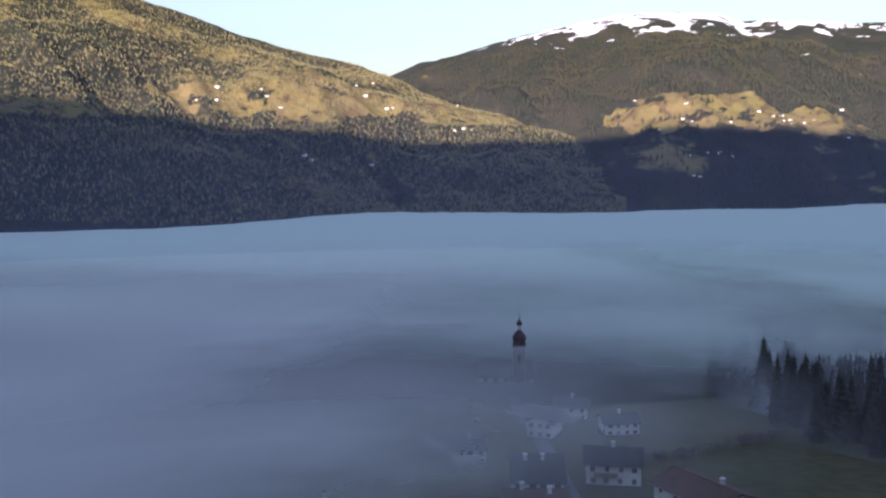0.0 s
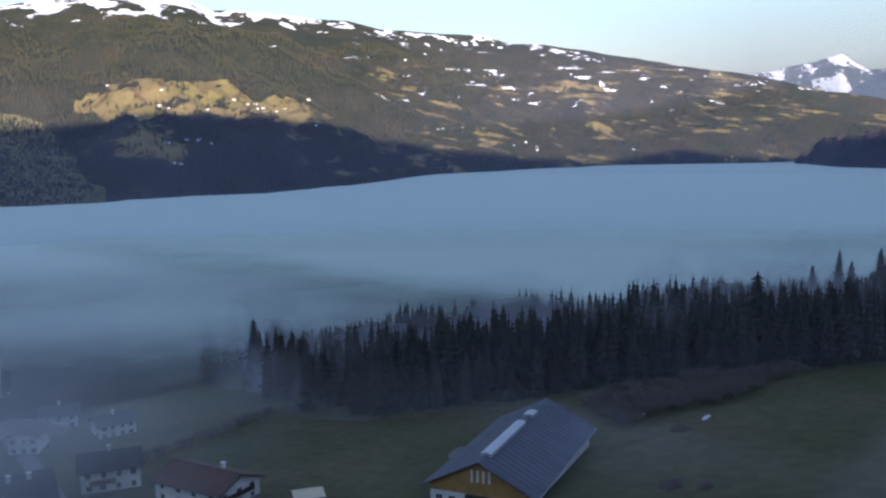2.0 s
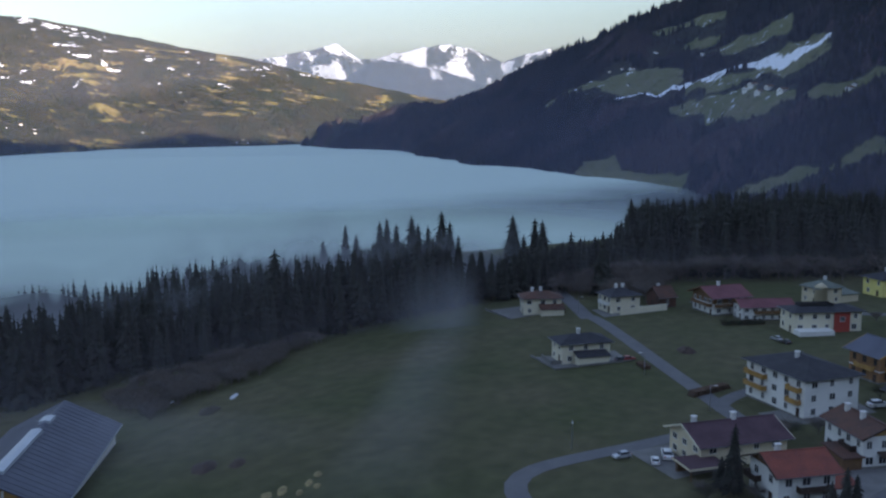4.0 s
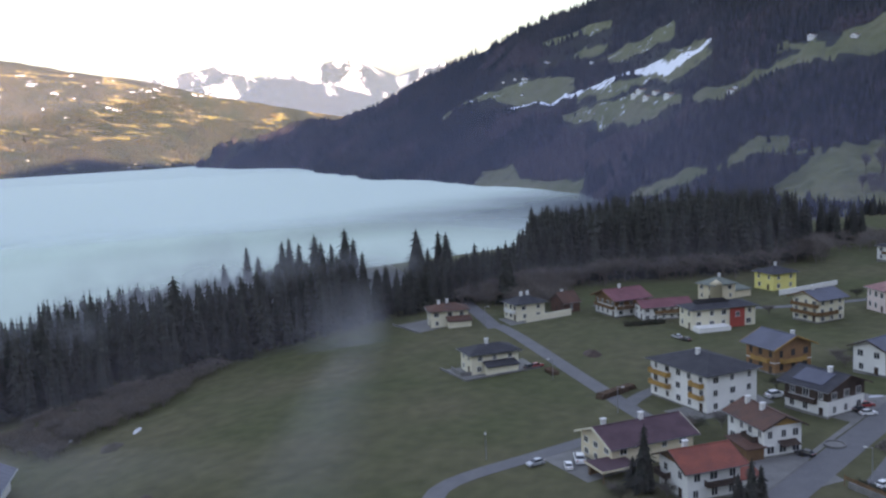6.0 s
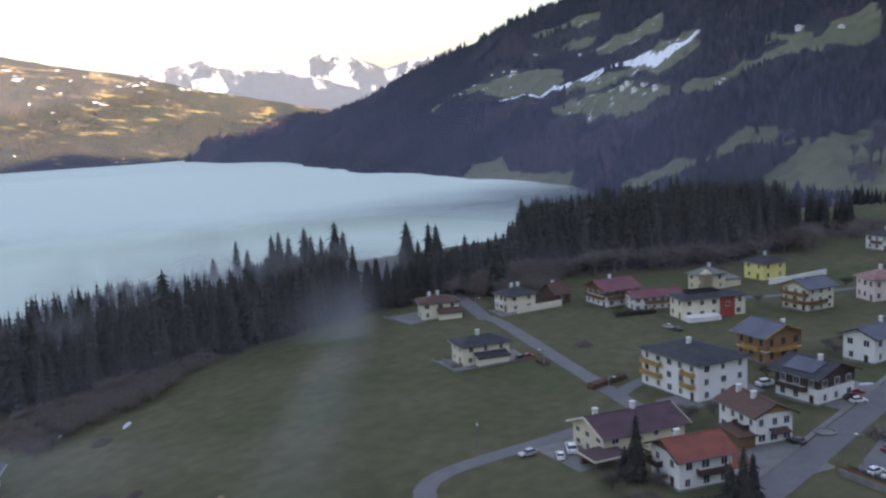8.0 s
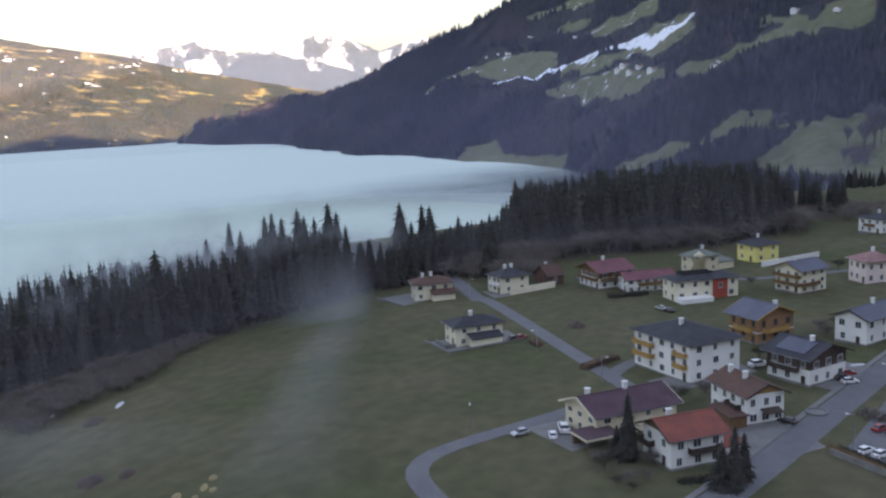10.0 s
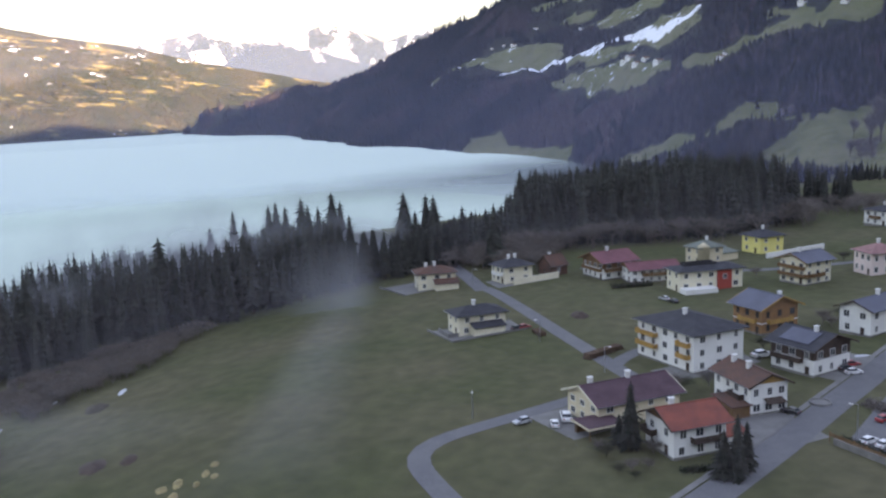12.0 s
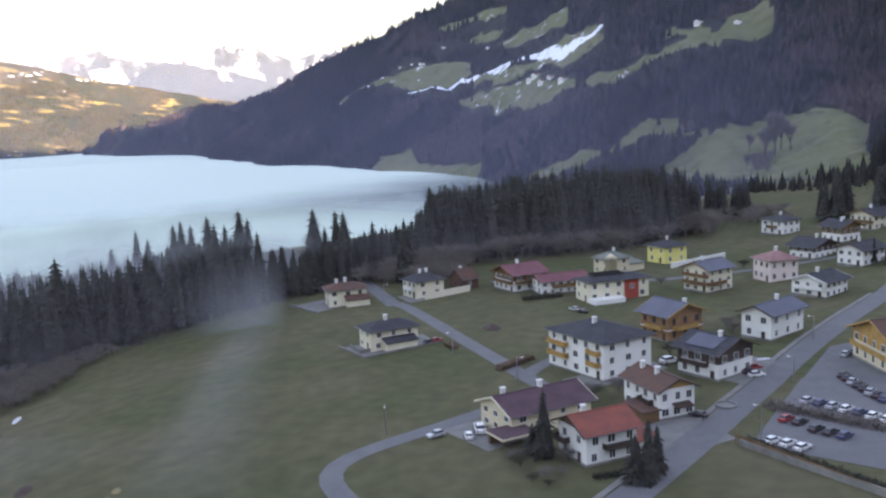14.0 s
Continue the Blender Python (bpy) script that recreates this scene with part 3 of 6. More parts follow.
def haze_veil(name, far, mid, z0, z1, az0, az1, mat):
    """A standing sheet whose colour paints thin haze over what lies behind, fading out at its ends and top."""
    deg = np.arange(az0, az1 + 0.1, 2.0)
    z = np.linspace(z0, z1, 24)
    radius = np.interp(deg, [az0, 62, 84, az1], [far, far, mid, mid])
    aa, zz = np.meshgrid(np.radians(deg), z, indexing="ij")
    rr = np.repeat(radius[:, None], len(z), 1)
    me = np_mesh(name, np.stack([rr * np.sin(aa), rr * np.cos(aa), zz], -1).reshape(-1, 3), None, [mat], True, grid_quads(len(deg), len(z)))
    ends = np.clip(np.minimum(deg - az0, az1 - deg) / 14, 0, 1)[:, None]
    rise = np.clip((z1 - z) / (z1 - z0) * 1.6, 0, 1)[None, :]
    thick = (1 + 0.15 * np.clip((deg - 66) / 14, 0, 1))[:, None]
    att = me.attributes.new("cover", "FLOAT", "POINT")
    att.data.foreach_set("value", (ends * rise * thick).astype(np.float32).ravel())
    return tagged(new(name, me), "thin sheet painted as blue haze in the valley air", "haze", kind="stuff")


# added near veil: lifts the dark tones of everything beyond it
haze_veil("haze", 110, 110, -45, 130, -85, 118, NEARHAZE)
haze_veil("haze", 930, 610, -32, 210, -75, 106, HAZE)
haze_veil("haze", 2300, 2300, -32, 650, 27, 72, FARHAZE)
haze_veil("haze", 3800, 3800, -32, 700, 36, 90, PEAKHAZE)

# ---- building tools ----
class Solid:
    """Collects boxes, prisms and slabs into one mesh."""

    def __init__(self):
        self.v, self.f = [], []

    def add(self, verts, faces):
        k = len(self.v)
        self.v += [tuple(p) for p in verts]
        self.f += [tuple(i + k for i in face) for face in faces]
        return self

    def box(self, x0, y0, z0, x1, y1, z1):
        return self.add([(x0, y0, z0), (x1, y0, z0), (x1, y1, z0), (x0, y1, z0), (x0, y0, z1), (x1, y0, z1), (x1, y1, z1), (x0, y1, z1)],
                        [(3, 2, 1, 0), (4, 5, 6, 7), (0, 1, 5, 4), (1, 2, 6, 5), (2, 3, 7, 6), (3, 0, 4, 7)])

    def prism(self, poly, a, b, axis):
        """A polygon of two coordinates drawn out from a to b along the axis 'x', 'y' or 'z'."""
        n = len(poly)
        put = {"x": lambda p, t: (t, p[0], p[1]), "y": lambda p, t: (p[0], t, p[1]), "z": lambda p, t: (p[0], p[1], t)}[axis]
        return self.add([put(p, a) for p in poly] + [put(p, b) for p in poly],
                        [tuple(range(n))[::-1], tuple(range(n, 2 * n))] + [(i, (i + 1) % n, (i + 1) % n + n, i + n) for i in range(n)])

    def lathe(self, profile, cx=0.0, cy=0.0, n=12):
        """Rings of radius and height round an upright axis."""
        vs = [(cx + r * math.cos(2 * math.pi * i / n), cy + r * math.sin(2 * math.pi * i / n), z) for r, z in profile for i in range(n)]
        fs = [(k * n + i, k * n + (i + 1) % n, (k + 1) * n + (i + 1) % n, (k + 1) * n + i) for k in range(len(profile) - 1) for i in range(n)]
        fs += [tuple(range(n))[::-1], tuple(range((len(profile) - 1) * n, len(profile) * n))]
        return self.add(vs, fs)

    def mesh(self, name, mat, smooth=False):
        me = bpy.data.meshes.new(name)
        me.from_pydata(self.v, [], self.f)
        me.materials.append(mat)
        bm = bmesh.new()
        bm.from_mesh(me)
        bmesh.ops.recalc_face_normals(bm, faces=bm.faces)
        bm.to_mesh(me)
        bm.free()
        if smooth:
            me.polygons.foreach_set("use_smooth", [True] * len(me.polygons))
        me.update()
        return me


def part(name, solid, mat, parent, label="", smooth=False):
    """A solid, or a mesh made before, as a part of a thing."""
    ob = new(name, solid.mesh(name, mat, smooth) if isinstance(solid, Solid) else solid)
    ob.parent = parent
    return tagged(ob, label)


def thing(name, x, y, yaw=0.0, z=None, label="", category="", group="", kind=""):
    ob = new(name)
    ob.empty_display_size = 0.5
    ob.matrix_basis = pose(x, y, gz(x, y) if z is None else z, 0, 0, yaw)
    return tagged(ob, label, category, group, kind)


def strip(name, line, width, mat, label, category, lift=0.05, step=3.0):
    """A road or path along a line of points, laid on the land."""
    pts = [Vector(p) for p in line]
    dense = []
    for a, b in zip(pts, pts[1:]):
        n = max(1, int((b - a).length / step))
        dense += [a.lerp(b, i / n) for i in range(n)]
    dense.append(pts[-1])
    for _ in range(3):
        dense = [dense[0]] + [(dense[i - 1] + dense[i] * 2 + dense[i + 1]) / 4 for i in range(1, len(dense) - 1)] + [dense[-1]]
    vs, n = [], len(dense)
    for i, p in enumerate(dense):
        d = (dense[min(i + 1, n - 1)] - dense[max(i - 1, 0)]).normalized()
        side = Vector((-d.y, d.x))
        for k in range(5):
            q = p + side * width * (k / 4 - 0.5)
            vs.append((q.x, q.y, gz(q.x, q.y) + lift))
    me = np_mesh(name, np.array(vs), None, [mat], True, grid_quads(n, 5))
    return tagged(new(name, me), label, category, kind="structure")


def area(name, corners, mat, label, category, lift=0.04, cells=10):
    """A paved four-cornered area laid on the land."""
    a, b, c, d = [Vector(p) for p in corners]
    vs = []
    for i in range(cells + 1):
        for j in range(cells + 1):
            q = a.lerp(b, i / cells).lerp(d.lerp(c, i / cells), j / cells)
            vs.append((q.x, q.y, gz(q.x, q.y) + lift))
    me = np_mesh(name, np.array(vs), None, [mat], True, grid_quads(cells + 1, cells + 1))
    return tagged(new(name, me), label, category, kind="structure")


# ---- trees ----
def branch_tiers(h, r, tiers, arms, rng, low=0.10, core=True):
    """Places and triangles of a spruce crown: drooping boughs in tiers round a dense core."""
    vs, fs = [], []
    for k in range(tiers):
        f = k / (tiers - 1)
        z = h * (low + (0.985 - low) * f)
        reach = r * ((1 - f) ** 0.56) * rng.uniform(0.75, 1.15) + 0.3
        turn = rng.uniform(0, 6.28)
        drop = (0.42 - 0.20 * f) * reach + 0.35
        for a in range(arms):
            w = turn + 2 * math.pi * (a + rng.uniform(-0.25, 0.25)) / arms
            m = reach * rng.uniform(0.55, 1.22)
            half = 0.9 * math.pi / arms * m * 0.72
            c, s = math.cos(w), math.sin(w)
            i = len(vs)
            rise = 0.10 * reach + h * 0.035
            vs += [(0, 0, z + rise), (c * m * 0.6 - s * half, s * m * 0.6 + c * half, z - drop * 0.45),
                   (c * m, s * m, z - drop), (c * m * 0.6 + s * half, s * m * 0.6 - c * half, z - drop * 0.45)]
            fs += [(i, i + 1, i + 2), (i, i + 2, i + 3)]
    if core:
        n, i = 7, len(vs)
        for f, q in ((low, 0.66), (0.45, 0.46), (0.8, 0.18)):
            vs += [(r * q * math.cos(6.283 * a / n), r * q * math.sin(6.283 * a / n), h * f) for a in range(n)]
        vs.append((0, 0, h * 0.99))
        for b in range(2):
            for a in range(n):
                p, q = i + b * n + a, i + b * n + (a + 1) % n
                fs += [(p, q, q + n), (p, q + n, p + n)]
        fs += [(i + 2 * n + a, i + 2 * n + (a + 1) % n, i + 3 * n) for a in range(n)]
    return np.array(vs), np.array(fs)


def cone_tree(h, r, n, rng):
    """A far spruce: two ragged cones."""
    vs, fs = [], []
    for z0, z1, q in ((0.08, 0.66, 1.0), (0.40, 1.0, 0.66)):
        i = len(vs)
        vs += [(r * q * rng.uniform(0.75, 1.2) * math.cos(6.283 * a / n), r * q * rng.uniform(0.75, 1.2) * math.sin(6.283 * a / n), h * (z0 + rng.uniform(-0.04, 0.04))) for a in range(n)]
        vs.append((0, 0, h * z1))
        fs += [(i + a, i + (a + 1) % n, i + n) for a in range(n)]
    return np.array(vs), np.array(fs)


def scatter_mesh(name, templates, spots, mat):
    """One mesh of many trees: rows of x, y, z, height factor, turn."""
    vs, fs, k = [], [], 0
    rng = random.Random(len(spots))
    for x, y, z, s, w in spots:
        v, f = templates[rng.randrange(len(templates))]
        c, q = math.cos(w), math.sin(w)
        wide = s * rng.uniform(0.85, 1.15)
        vs.append(np.stack([x + wide * (c * v[:, 0] - q * v[:, 1]), y + wide * (q * v[:, 0] + c * v[:, 1]), z + s * v[:, 2]], 1))
        fs.append(f + k)
        k += len(v)
    return np_mesh(name, np.concatenate(vs), np.concatenate(fs), [mat])


def conifer_kind(seed, h=28.0, r=4.4, tiers=17, arms=9, low=0.10):
    rng = random.Random(seed)
    crown = np_mesh("crown", *branch_tiers(h, r, tiers, arms, rng, low), [CONIFER])
    trunk = Solid().lathe([(0.40, -1.0), (0.34, h * 0.2), (0.18, h * 0.6), (0.04, h * 0.97)], n=7).mesh("trunk", BARK)
    return trunk, crown


CONIFERS = [conifer_kind(s, 28, r, t, a, lo) for s, r, t, a, lo in ((1, 5.0, 19, 9, 0.08), (2, 4.4, 18, 8, 0.12), (3, 5.6, 20, 9, 0.06), (4, 3.9, 17, 8, 0.2), (5, 4.7, 19, 8, 0.10))]


def conifer(x, y, h, kind=0, label="tall dark green spruce at the forest edge", group="spruces of the forest edge", wide=1.0):
    t = new("conifer_tree")
    s = h / 28.0
    t.matrix_basis = pose(x, y, gz(x, y), 0, 0, (x * 37 + y * 91) % 360) @ Matrix.Diagonal((s * wide, s * wide, s, 1))
    tagged(t, label, "tree", group)
    trunk, crown = CONIFERS[kind % len(CONIFERS)]
    part("trunk", trunk, BARK, t)
    part("crown", crown, CONIFER, t)
    return t


def twig_cloud(h, r, count, rng, limbs=6):
    """A leafless shrub or tree: stem, limbs and a cloud of thin twigs."""
    vs, fs = [], []

    def stick(a, b, w0, w1):
        d = (b - a)
        side = d.cross(Vector((0.3, 0.5, 0.8))).normalized()
        other = d.cross(side).normalized()
        i = len(vs)
        for p, w in ((a, w0), (b, w1)):
            for k in range(3):
                q = p + (side * math.cos(2.094 * k) + other * math.sin(2.094 * k)) * w
                vs.append(tuple(q))
        for k in range(3):
            p, q = i + k, i + (k + 1) % 3
            fs.extend([(p, q, q + 3), (p, q + 3, p + 3)])

    top = Vector((0, 0, h * 0.45))
    stick(Vector((0, 0, -0.3)), top, 0.03 * h, 0.018 * h)
    ends = []
    for k in range(limbs):
        w = 2 * math.pi * k / limbs + rng.uniform(-0.4, 0.4)
        e = Vector((math.cos(w) * r * rng.uniform(0.4, 0.8), math.sin(w) * r * rng.uniform(0.4, 0.8), h * rng.uniform(0.6, 0.95)))
        stick(Vector((0, 0, h * rng.uniform(0.15, 0.45))), e, 0.014 * h, 0.006 * h)
        ends.append(e)
    for _ in range(count):
        e = rng.choice(ends).lerp(Vector((0, 0, h * 0.5)), rng.uniform(0, 0.6))
        t = e + Vector((rng.gauss(0, r * 0.35), rng.gauss(0, r * 0.35), rng.gauss(h * 0.10, h * 0.12)))
        t.z = max(t.z, 0.1)
        stick(e, t, 0.006 * h, 0.003 * h)
    return np.array(vs), np.array(fs)

# ---- woods ----
EDGE = [(98, 345), (105, 310), (114, 275), (125, 254), (146, 239), (168, 227), (195, 208), (220, 190), (243, 173), (263, 158), (288, 147), (306, 130), (330, 118), (356, 106), (372, 84), (392, 52), (402, 28), (430, 6), (452, -6)]


# how high the tree tops reach, seen from the terrace's middle: turn from north and degrees from level
CROWNS = [(18, -10.9), (20.8, -10.9), (21.7, -12.1), (27.5, -11.4), (28.6, -10.6), (31.1, -10.3), (32.9, -10.5), (35.5, -9.8), (39.1, -9.8), (42.7, -9.8), (43.7, -9.1), (46, -8.8), (48.4, -8.7), (53.7, -8.5), (56.1, -8.4), (57.6, -7.8), (61.5, -7.7),
          (63.2, -8.6), (65.7, -8.5), (68.6, -8.2), (70.4, -7.7), (72.4, -7.5), (73.4, -6.3), (74.5, -5.2), (77.6, -4.8), (80.1, -4.2), (82.1, -3.4), (84.4, -3.8), (92, -4.6)]


def inside_wood(x, y):
    """How many metres a place lies behind the wood's front, and where along it."""
    best = None
    for (ax, ay), (bx, by) in zip(EDGE, EDGE[1:]):
        dx, dy = bx - ax, by - ay
        n = math.hypot(dx, dy)
        t = max(0.0, min(1.0, ((x - ax) * dx + (y - ay) * dy) / (n * n)))
        d = math.hypot(x - ax - t * dx, y - ay - t * dy)
        side = (x - ax) * -dy + (y - ay) * dx
        if best is None or d < best[0]:
            best = (d, 1 if side > 0 else -1)
    return best[0] * best[1]


def build_wood():
    rng = random.Random(11)
    spots = []
    x = 90.0
    while x < 640:
        y = -80.0
        while y < 420:
            px, py = x + rng.uniform(-2.4, 2.4), y + rng.uniform(-2.4, 2.4)
            d = inside_wood(px, py)
            deep = 135 + 25 * math.sin(px * 0.02)
            if px < py * 0.355 + 6 * math.sin(py * 0.05):
                d = -1.0
            turn = math.degrees(math.atan2(px, py))
            gap = math.exp(-((turn - 63.0) / 1.6) ** 2)
            if turn > 89.6 + 2.0 * math.sin(px * 0.09) + rng.uniform(-1.5, 1.0):
                d = -1.0
            if rng.random() < 0.85 * (1 - (px - py * 0.355) / 40):
                d = -1.0
            keep = 0 < d < deep and rng.random() > 0.16 + 0.25 * gap + 0.45 * (d / deep) ** 3
            if keep:
                h = 22.5 * math.exp(rng.gauss(0, 0.12)) * (1 + 0.26 * noise.noise((px / 22, py / 26, 3.3))) * (0.85 + 0.2 * min(d / 14, 1))
                h = min(h * (1.0 if turn < 73 else 1.15 + 0.45 * noise.noise((px / 13, py / 13, 5.0))), 33)
                top = 67 + math.hypot(px + 2, py + 7) * math.tan(radians(float(np.interp(turn, [c[0] for c in CROWNS], [c[1] for c in CROWNS])))) - gz(px, py)
                h = min(h, top * rng.uniform(0.74, 1.08) + (2.0 if turn < 50 else 0.5))
                if h < 7:
                    y += 4.7
                    continue
                spots.append((d, px, py, h))
            y += 4.7
        x += 4.7
    spots.sort()
    front = [s for s in spots if s[0] < 26]
    rng.shuffle(front)
    near = set(front[:255])
    for d, px, py, h in front[:255]:
        conifer(px, py, h, rng.randrange(5), wide=rng.uniform(1.15, 1.6))
    rest = [(px, py, gz(px, py) - 0.3, h / 28, rng.uniform(0, 6.28)) for d, px, py, h in spots if (d, px, py, h) not in near]
    kinds = [branch_tiers(28, r, 11, 7, random.Random(s)) for s, r in ((21, 4.6), (22, 4.2), (23, 5.0), (24, 3.8))]
    tagged(new("spruce_forest", scatter_mesh("spruce_forest", kinds, rest, CONIFER)), "dense dark spruce forest behind the meadow", "forest", kind="stuff")


build_wood()

# the trees that stand out over the forest
TALL = [(362, 261, 20), (419, 287, 24), (359, 239, 22), (399, 251, 25), (406, 251, 26), (349, 210, 26), (368, 213, 28), (338, 192, 26), (338, 187, 25), (365, 195, 29), (332, 173, 27), (315, 160, 23), (361, 157, 26), (325, 136, 22), (348, 141, 26), (342, 135, 26), (330, 118, 23), (327, 104, 24), (384, 107, 27), (409, 108, 28), (437, 106, 28), (467, 99, 27)]
for i, (x, y, h) in enumerate(TALL):
    conifer(x, y, h, i, "very tall spruce standing out above the forest", "tall spruces", 1.25 if i % 3 else 1.5)

rng = random.Random(23)
for i in range(34):
    turn = rng.uniform(73.5, 89.5)
    x, y = polar(turn, float(np.interp(turn, [73, 77, 82, 86, 90], [378, 388, 402, 412, 440])) + rng.uniform(6, 60))
    conifer(x, y, rng.uniform(23, 32), i, "tall spruce standing out in the wood behind the houses", "tall spruces", rng.uniform(1.0, 1.35))

rng = random.Random(19)
for cx, cy, sx, sy, count, h0, h1 in ((495, -20, 7, 9, 12, 14, 21), (447, -62, 9, 8, 11, 17, 25), (424, -82, 8, 6, 9, 19, 26)):
    for i in range(count):
        conifer(cx + rng.uniform(-sx, sx), cy + rng.uniform(-sy, sy), rng.uniform(h0, h1), i, "dark spruce in a group below the pasture", "pasture spruces", rng.uniform(1.0, 1.3))

# scrub in front of the wood
def build_scrub():
    rng = random.Random(5)
    kinds = [twig_cloud(4.5, 3.2, 150, random.Random(s)) for s in (31, 32, 33)]
    spots = []
    thicket = [(168, 200), (182, 203), (200, 199), (219, 192), (241, 189), (249, 179), (235, 168), (223, 173), (205, 166), (192, 168), (172, 172), (156, 170)]
    while len(spots) < 620:
        x, y = rng.uniform(150, 252), rng.uniform(160, 206)
        if in_field(thicket, x, y, 5):
            spots.append((x, y, gz(x, y), rng.uniform(0.3, 0.95), rng.uniform(0, 6.28)))
    for _ in range(160):
        x, y = rng.uniform(316, 372), rng.uniform(84, 122)
        spots.append((x, y, gz(x, y), rng.uniform(0.6, 1.8), rng.uniform(0, 6.28)))
    for _ in range(80):
        t = rng.random()
        x, y = 45 + 64 * t + rng.gauss(0, 1.2), 246 + 46 * t ** 1.2 + rng.gauss(0, 1.2)
        spots.append((x, y, gz(x, y), rng.uniform(0.4, 0.8), rng.uniform(0, 6.28)))
    line = EDGE[12:]
    for _ in range(240):
        k = rng.randrange(len(line) - 1)
        t = rng.random()
        x = line[k][0] + (line[k + 1][0] - line[k][0]) * t + rng.gauss(3, 8)
        y = line[k][1] + (line[k + 1][1] - line[k][1]) * t + rng.gauss(1, 8)
        spots.append((x, y, gz(x, y), rng.uniform(0.7, 2.4), rng.uniform(0, 6.28)))
    for _ in range(110):
        x, y = rng.uniform(452, 505), rng.uniform(-45, 2)
        spots.append((x, y, gz(x, y), rng.uniform(0.6, 1.5), rng.uniform(0, 6.28)))
    tagged(new("scrub", scatter_mesh("scrub", kinds, spots, TWIGS)), "leafless brown scrub along the edge of the meadow", "shrubs", kind="stuff")


build_scrub()


# woods on the mountains, one tree beside the other
def wood_on(range_, name, label, count, az0, az1, seed, height, cover, s0=0.0, s1=1.0, stray=0.02, meadow_limit=0.36, clear=(), mat=FARWOOD, brown=9.0):
    """brown: how strong a noise must be for a stretch of bare broadleaf wood."""
    rng = random.Random(seed)
    bare = []
    kinds = [cone_tree(1.0, 0.21, 5, random.Random(s)) for s in (41, 42, 43, 44)]
    spots = []
    for _ in range(count):
        a, s = rng.uniform(az0, az1), rng.uniform(s0, s1)
        p = range_.place(a, s)
        if p[2] < -34 or any((p[0] * k - x) ** 2 + (p[1] * k - y) ** 2 < q for x, y in clear for k, q in ((1.0, 500), (1.02, 700))):
            continue
        m, snow, rock = cover(a, s, p)
        if m + 0.16 * fbm(p[0], p[1], 45, 9.9, 3) > meadow_limit or snow > 0.34 or rock > 0.3:
            if rng.random() > stray:
                continue
        h = height * rng.uniform(0.6, 1.2)
        if clear and any(on_field(GREEN_FIELDS + FROST_FIELDS, p[0] * k, p[1] * k, 9) for k in (1.03, 1.055)):
            h *= 0.35      # young growth along the lower rim of the pastures
        row = (p[0], p[1], p[2] - 1.0, h, rng.uniform(0, 6.28))
        if fbm(p[0], p[1], 190, 7.7, 4) + 0.35 * math.exp(-((a - 77) / 4) ** 2 - ((p[2] - 10) / 60) ** 2) > brown + rng.uniform(-0.12, 0.12):
            bare.append(row[:3] + (h * 0.75, row[4]))
        else:
            spots.append(row)
    tagged(new(name, scatter_mesh(name, kinds, spots, mat)), label, "forest", kind="stuff")
    if bare:
        round_top = [cone_tree(1.0, 0.34, 6, random.Random(s)) for s in (45, 46, 47)]
        tagged(new("bare_wood", scatter_mesh("bare_wood", round_top, bare, BROWNWOOD)), "brown leafless woods between the conifers", "forest", kind="stuff")


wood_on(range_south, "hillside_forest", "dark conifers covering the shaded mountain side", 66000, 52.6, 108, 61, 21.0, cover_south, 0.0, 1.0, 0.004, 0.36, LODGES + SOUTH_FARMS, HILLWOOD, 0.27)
wood_on(range_north, "far_forest", "patchy conifers on the far mountain slope", 56000, -6, 58, 62, 11.0, cover_north, 0.05, 0.85, 0.10)
wood_on(range_west, "west_forest", "conifers on the sunlit slope", 34000, -30, 11, 63, 6.0, cover_west, 0.05, 1.0, meadow_limit=0.60, mat=SUNLITWOOD)


# mist hanging between the rows of trees
def mist_curtain(line, rise, sink, mat, fade=40.0):
    pts = [Vector(p) for p in line]
    dense = []
    for a, b in zip(pts, pts[1:]):
        n = max(1, int((b - a).length / 6))
        dense += [a.lerp(b, i / n) for i in range(n)]
    dense.append(pts[-1])
    levels = np.linspace(-sink, rise, 12)
    vs, cover, far = [], [], 0.0
    whole = sum((b - a).length for a, b in zip(dense, dense[1:]))
    for i, p in enumerate(dense):
        far += (p - dense[i - 1]).length if i else 0.0
        end = min(1.0, far / fade, (whole - far) / fade)
        top = 1.0 + 0.35 * noise.noise((p.x / 30, p.y / 30, 1.1))
        for z in levels:
            vs.append((p.x, p.y, gz(p.x, p.y) + z * top))
            cover.append(max(0.0, end) * min(1.0, 1.5 * (rise - z) / (rise + sink)))
    me = np_mesh("mist_curtain", np.array(vs), None, [mat], True, grid_quads(len(dense), len(levels)))
    att = me.attributes.new("cover", "FLOAT", "POINT")
    att.data.foreach_set("value", np.array(cover, dtype=np.float32))
    return tagged(new("mist_curtain", me), "grey mist hanging between the forest's trees", "mist", kind="stuff")


MIST = haze_material("forest_mist", 0.80, (0.55, 0.57, 0.62), 0.02)
BREATH = haze_material("forest_breath", 0.075, (0.52, 0.52, 0.62))
PLUME = haze_material("mist_plume", 0.42, (0.55, 0.57, 0.62), 0.012)
FAINTMIST = haze_material("faint_forest_mist", 0.19, (0.55, 0.57, 0.62), 0.02)
THINMIST = haze_material("thin_forest_mist", 0.5, (0.55, 0.57, 0.62), 0.025)


def behind(f, first, last):
    return [(x * f, y * f) for x, y in EDGE[first:last]]


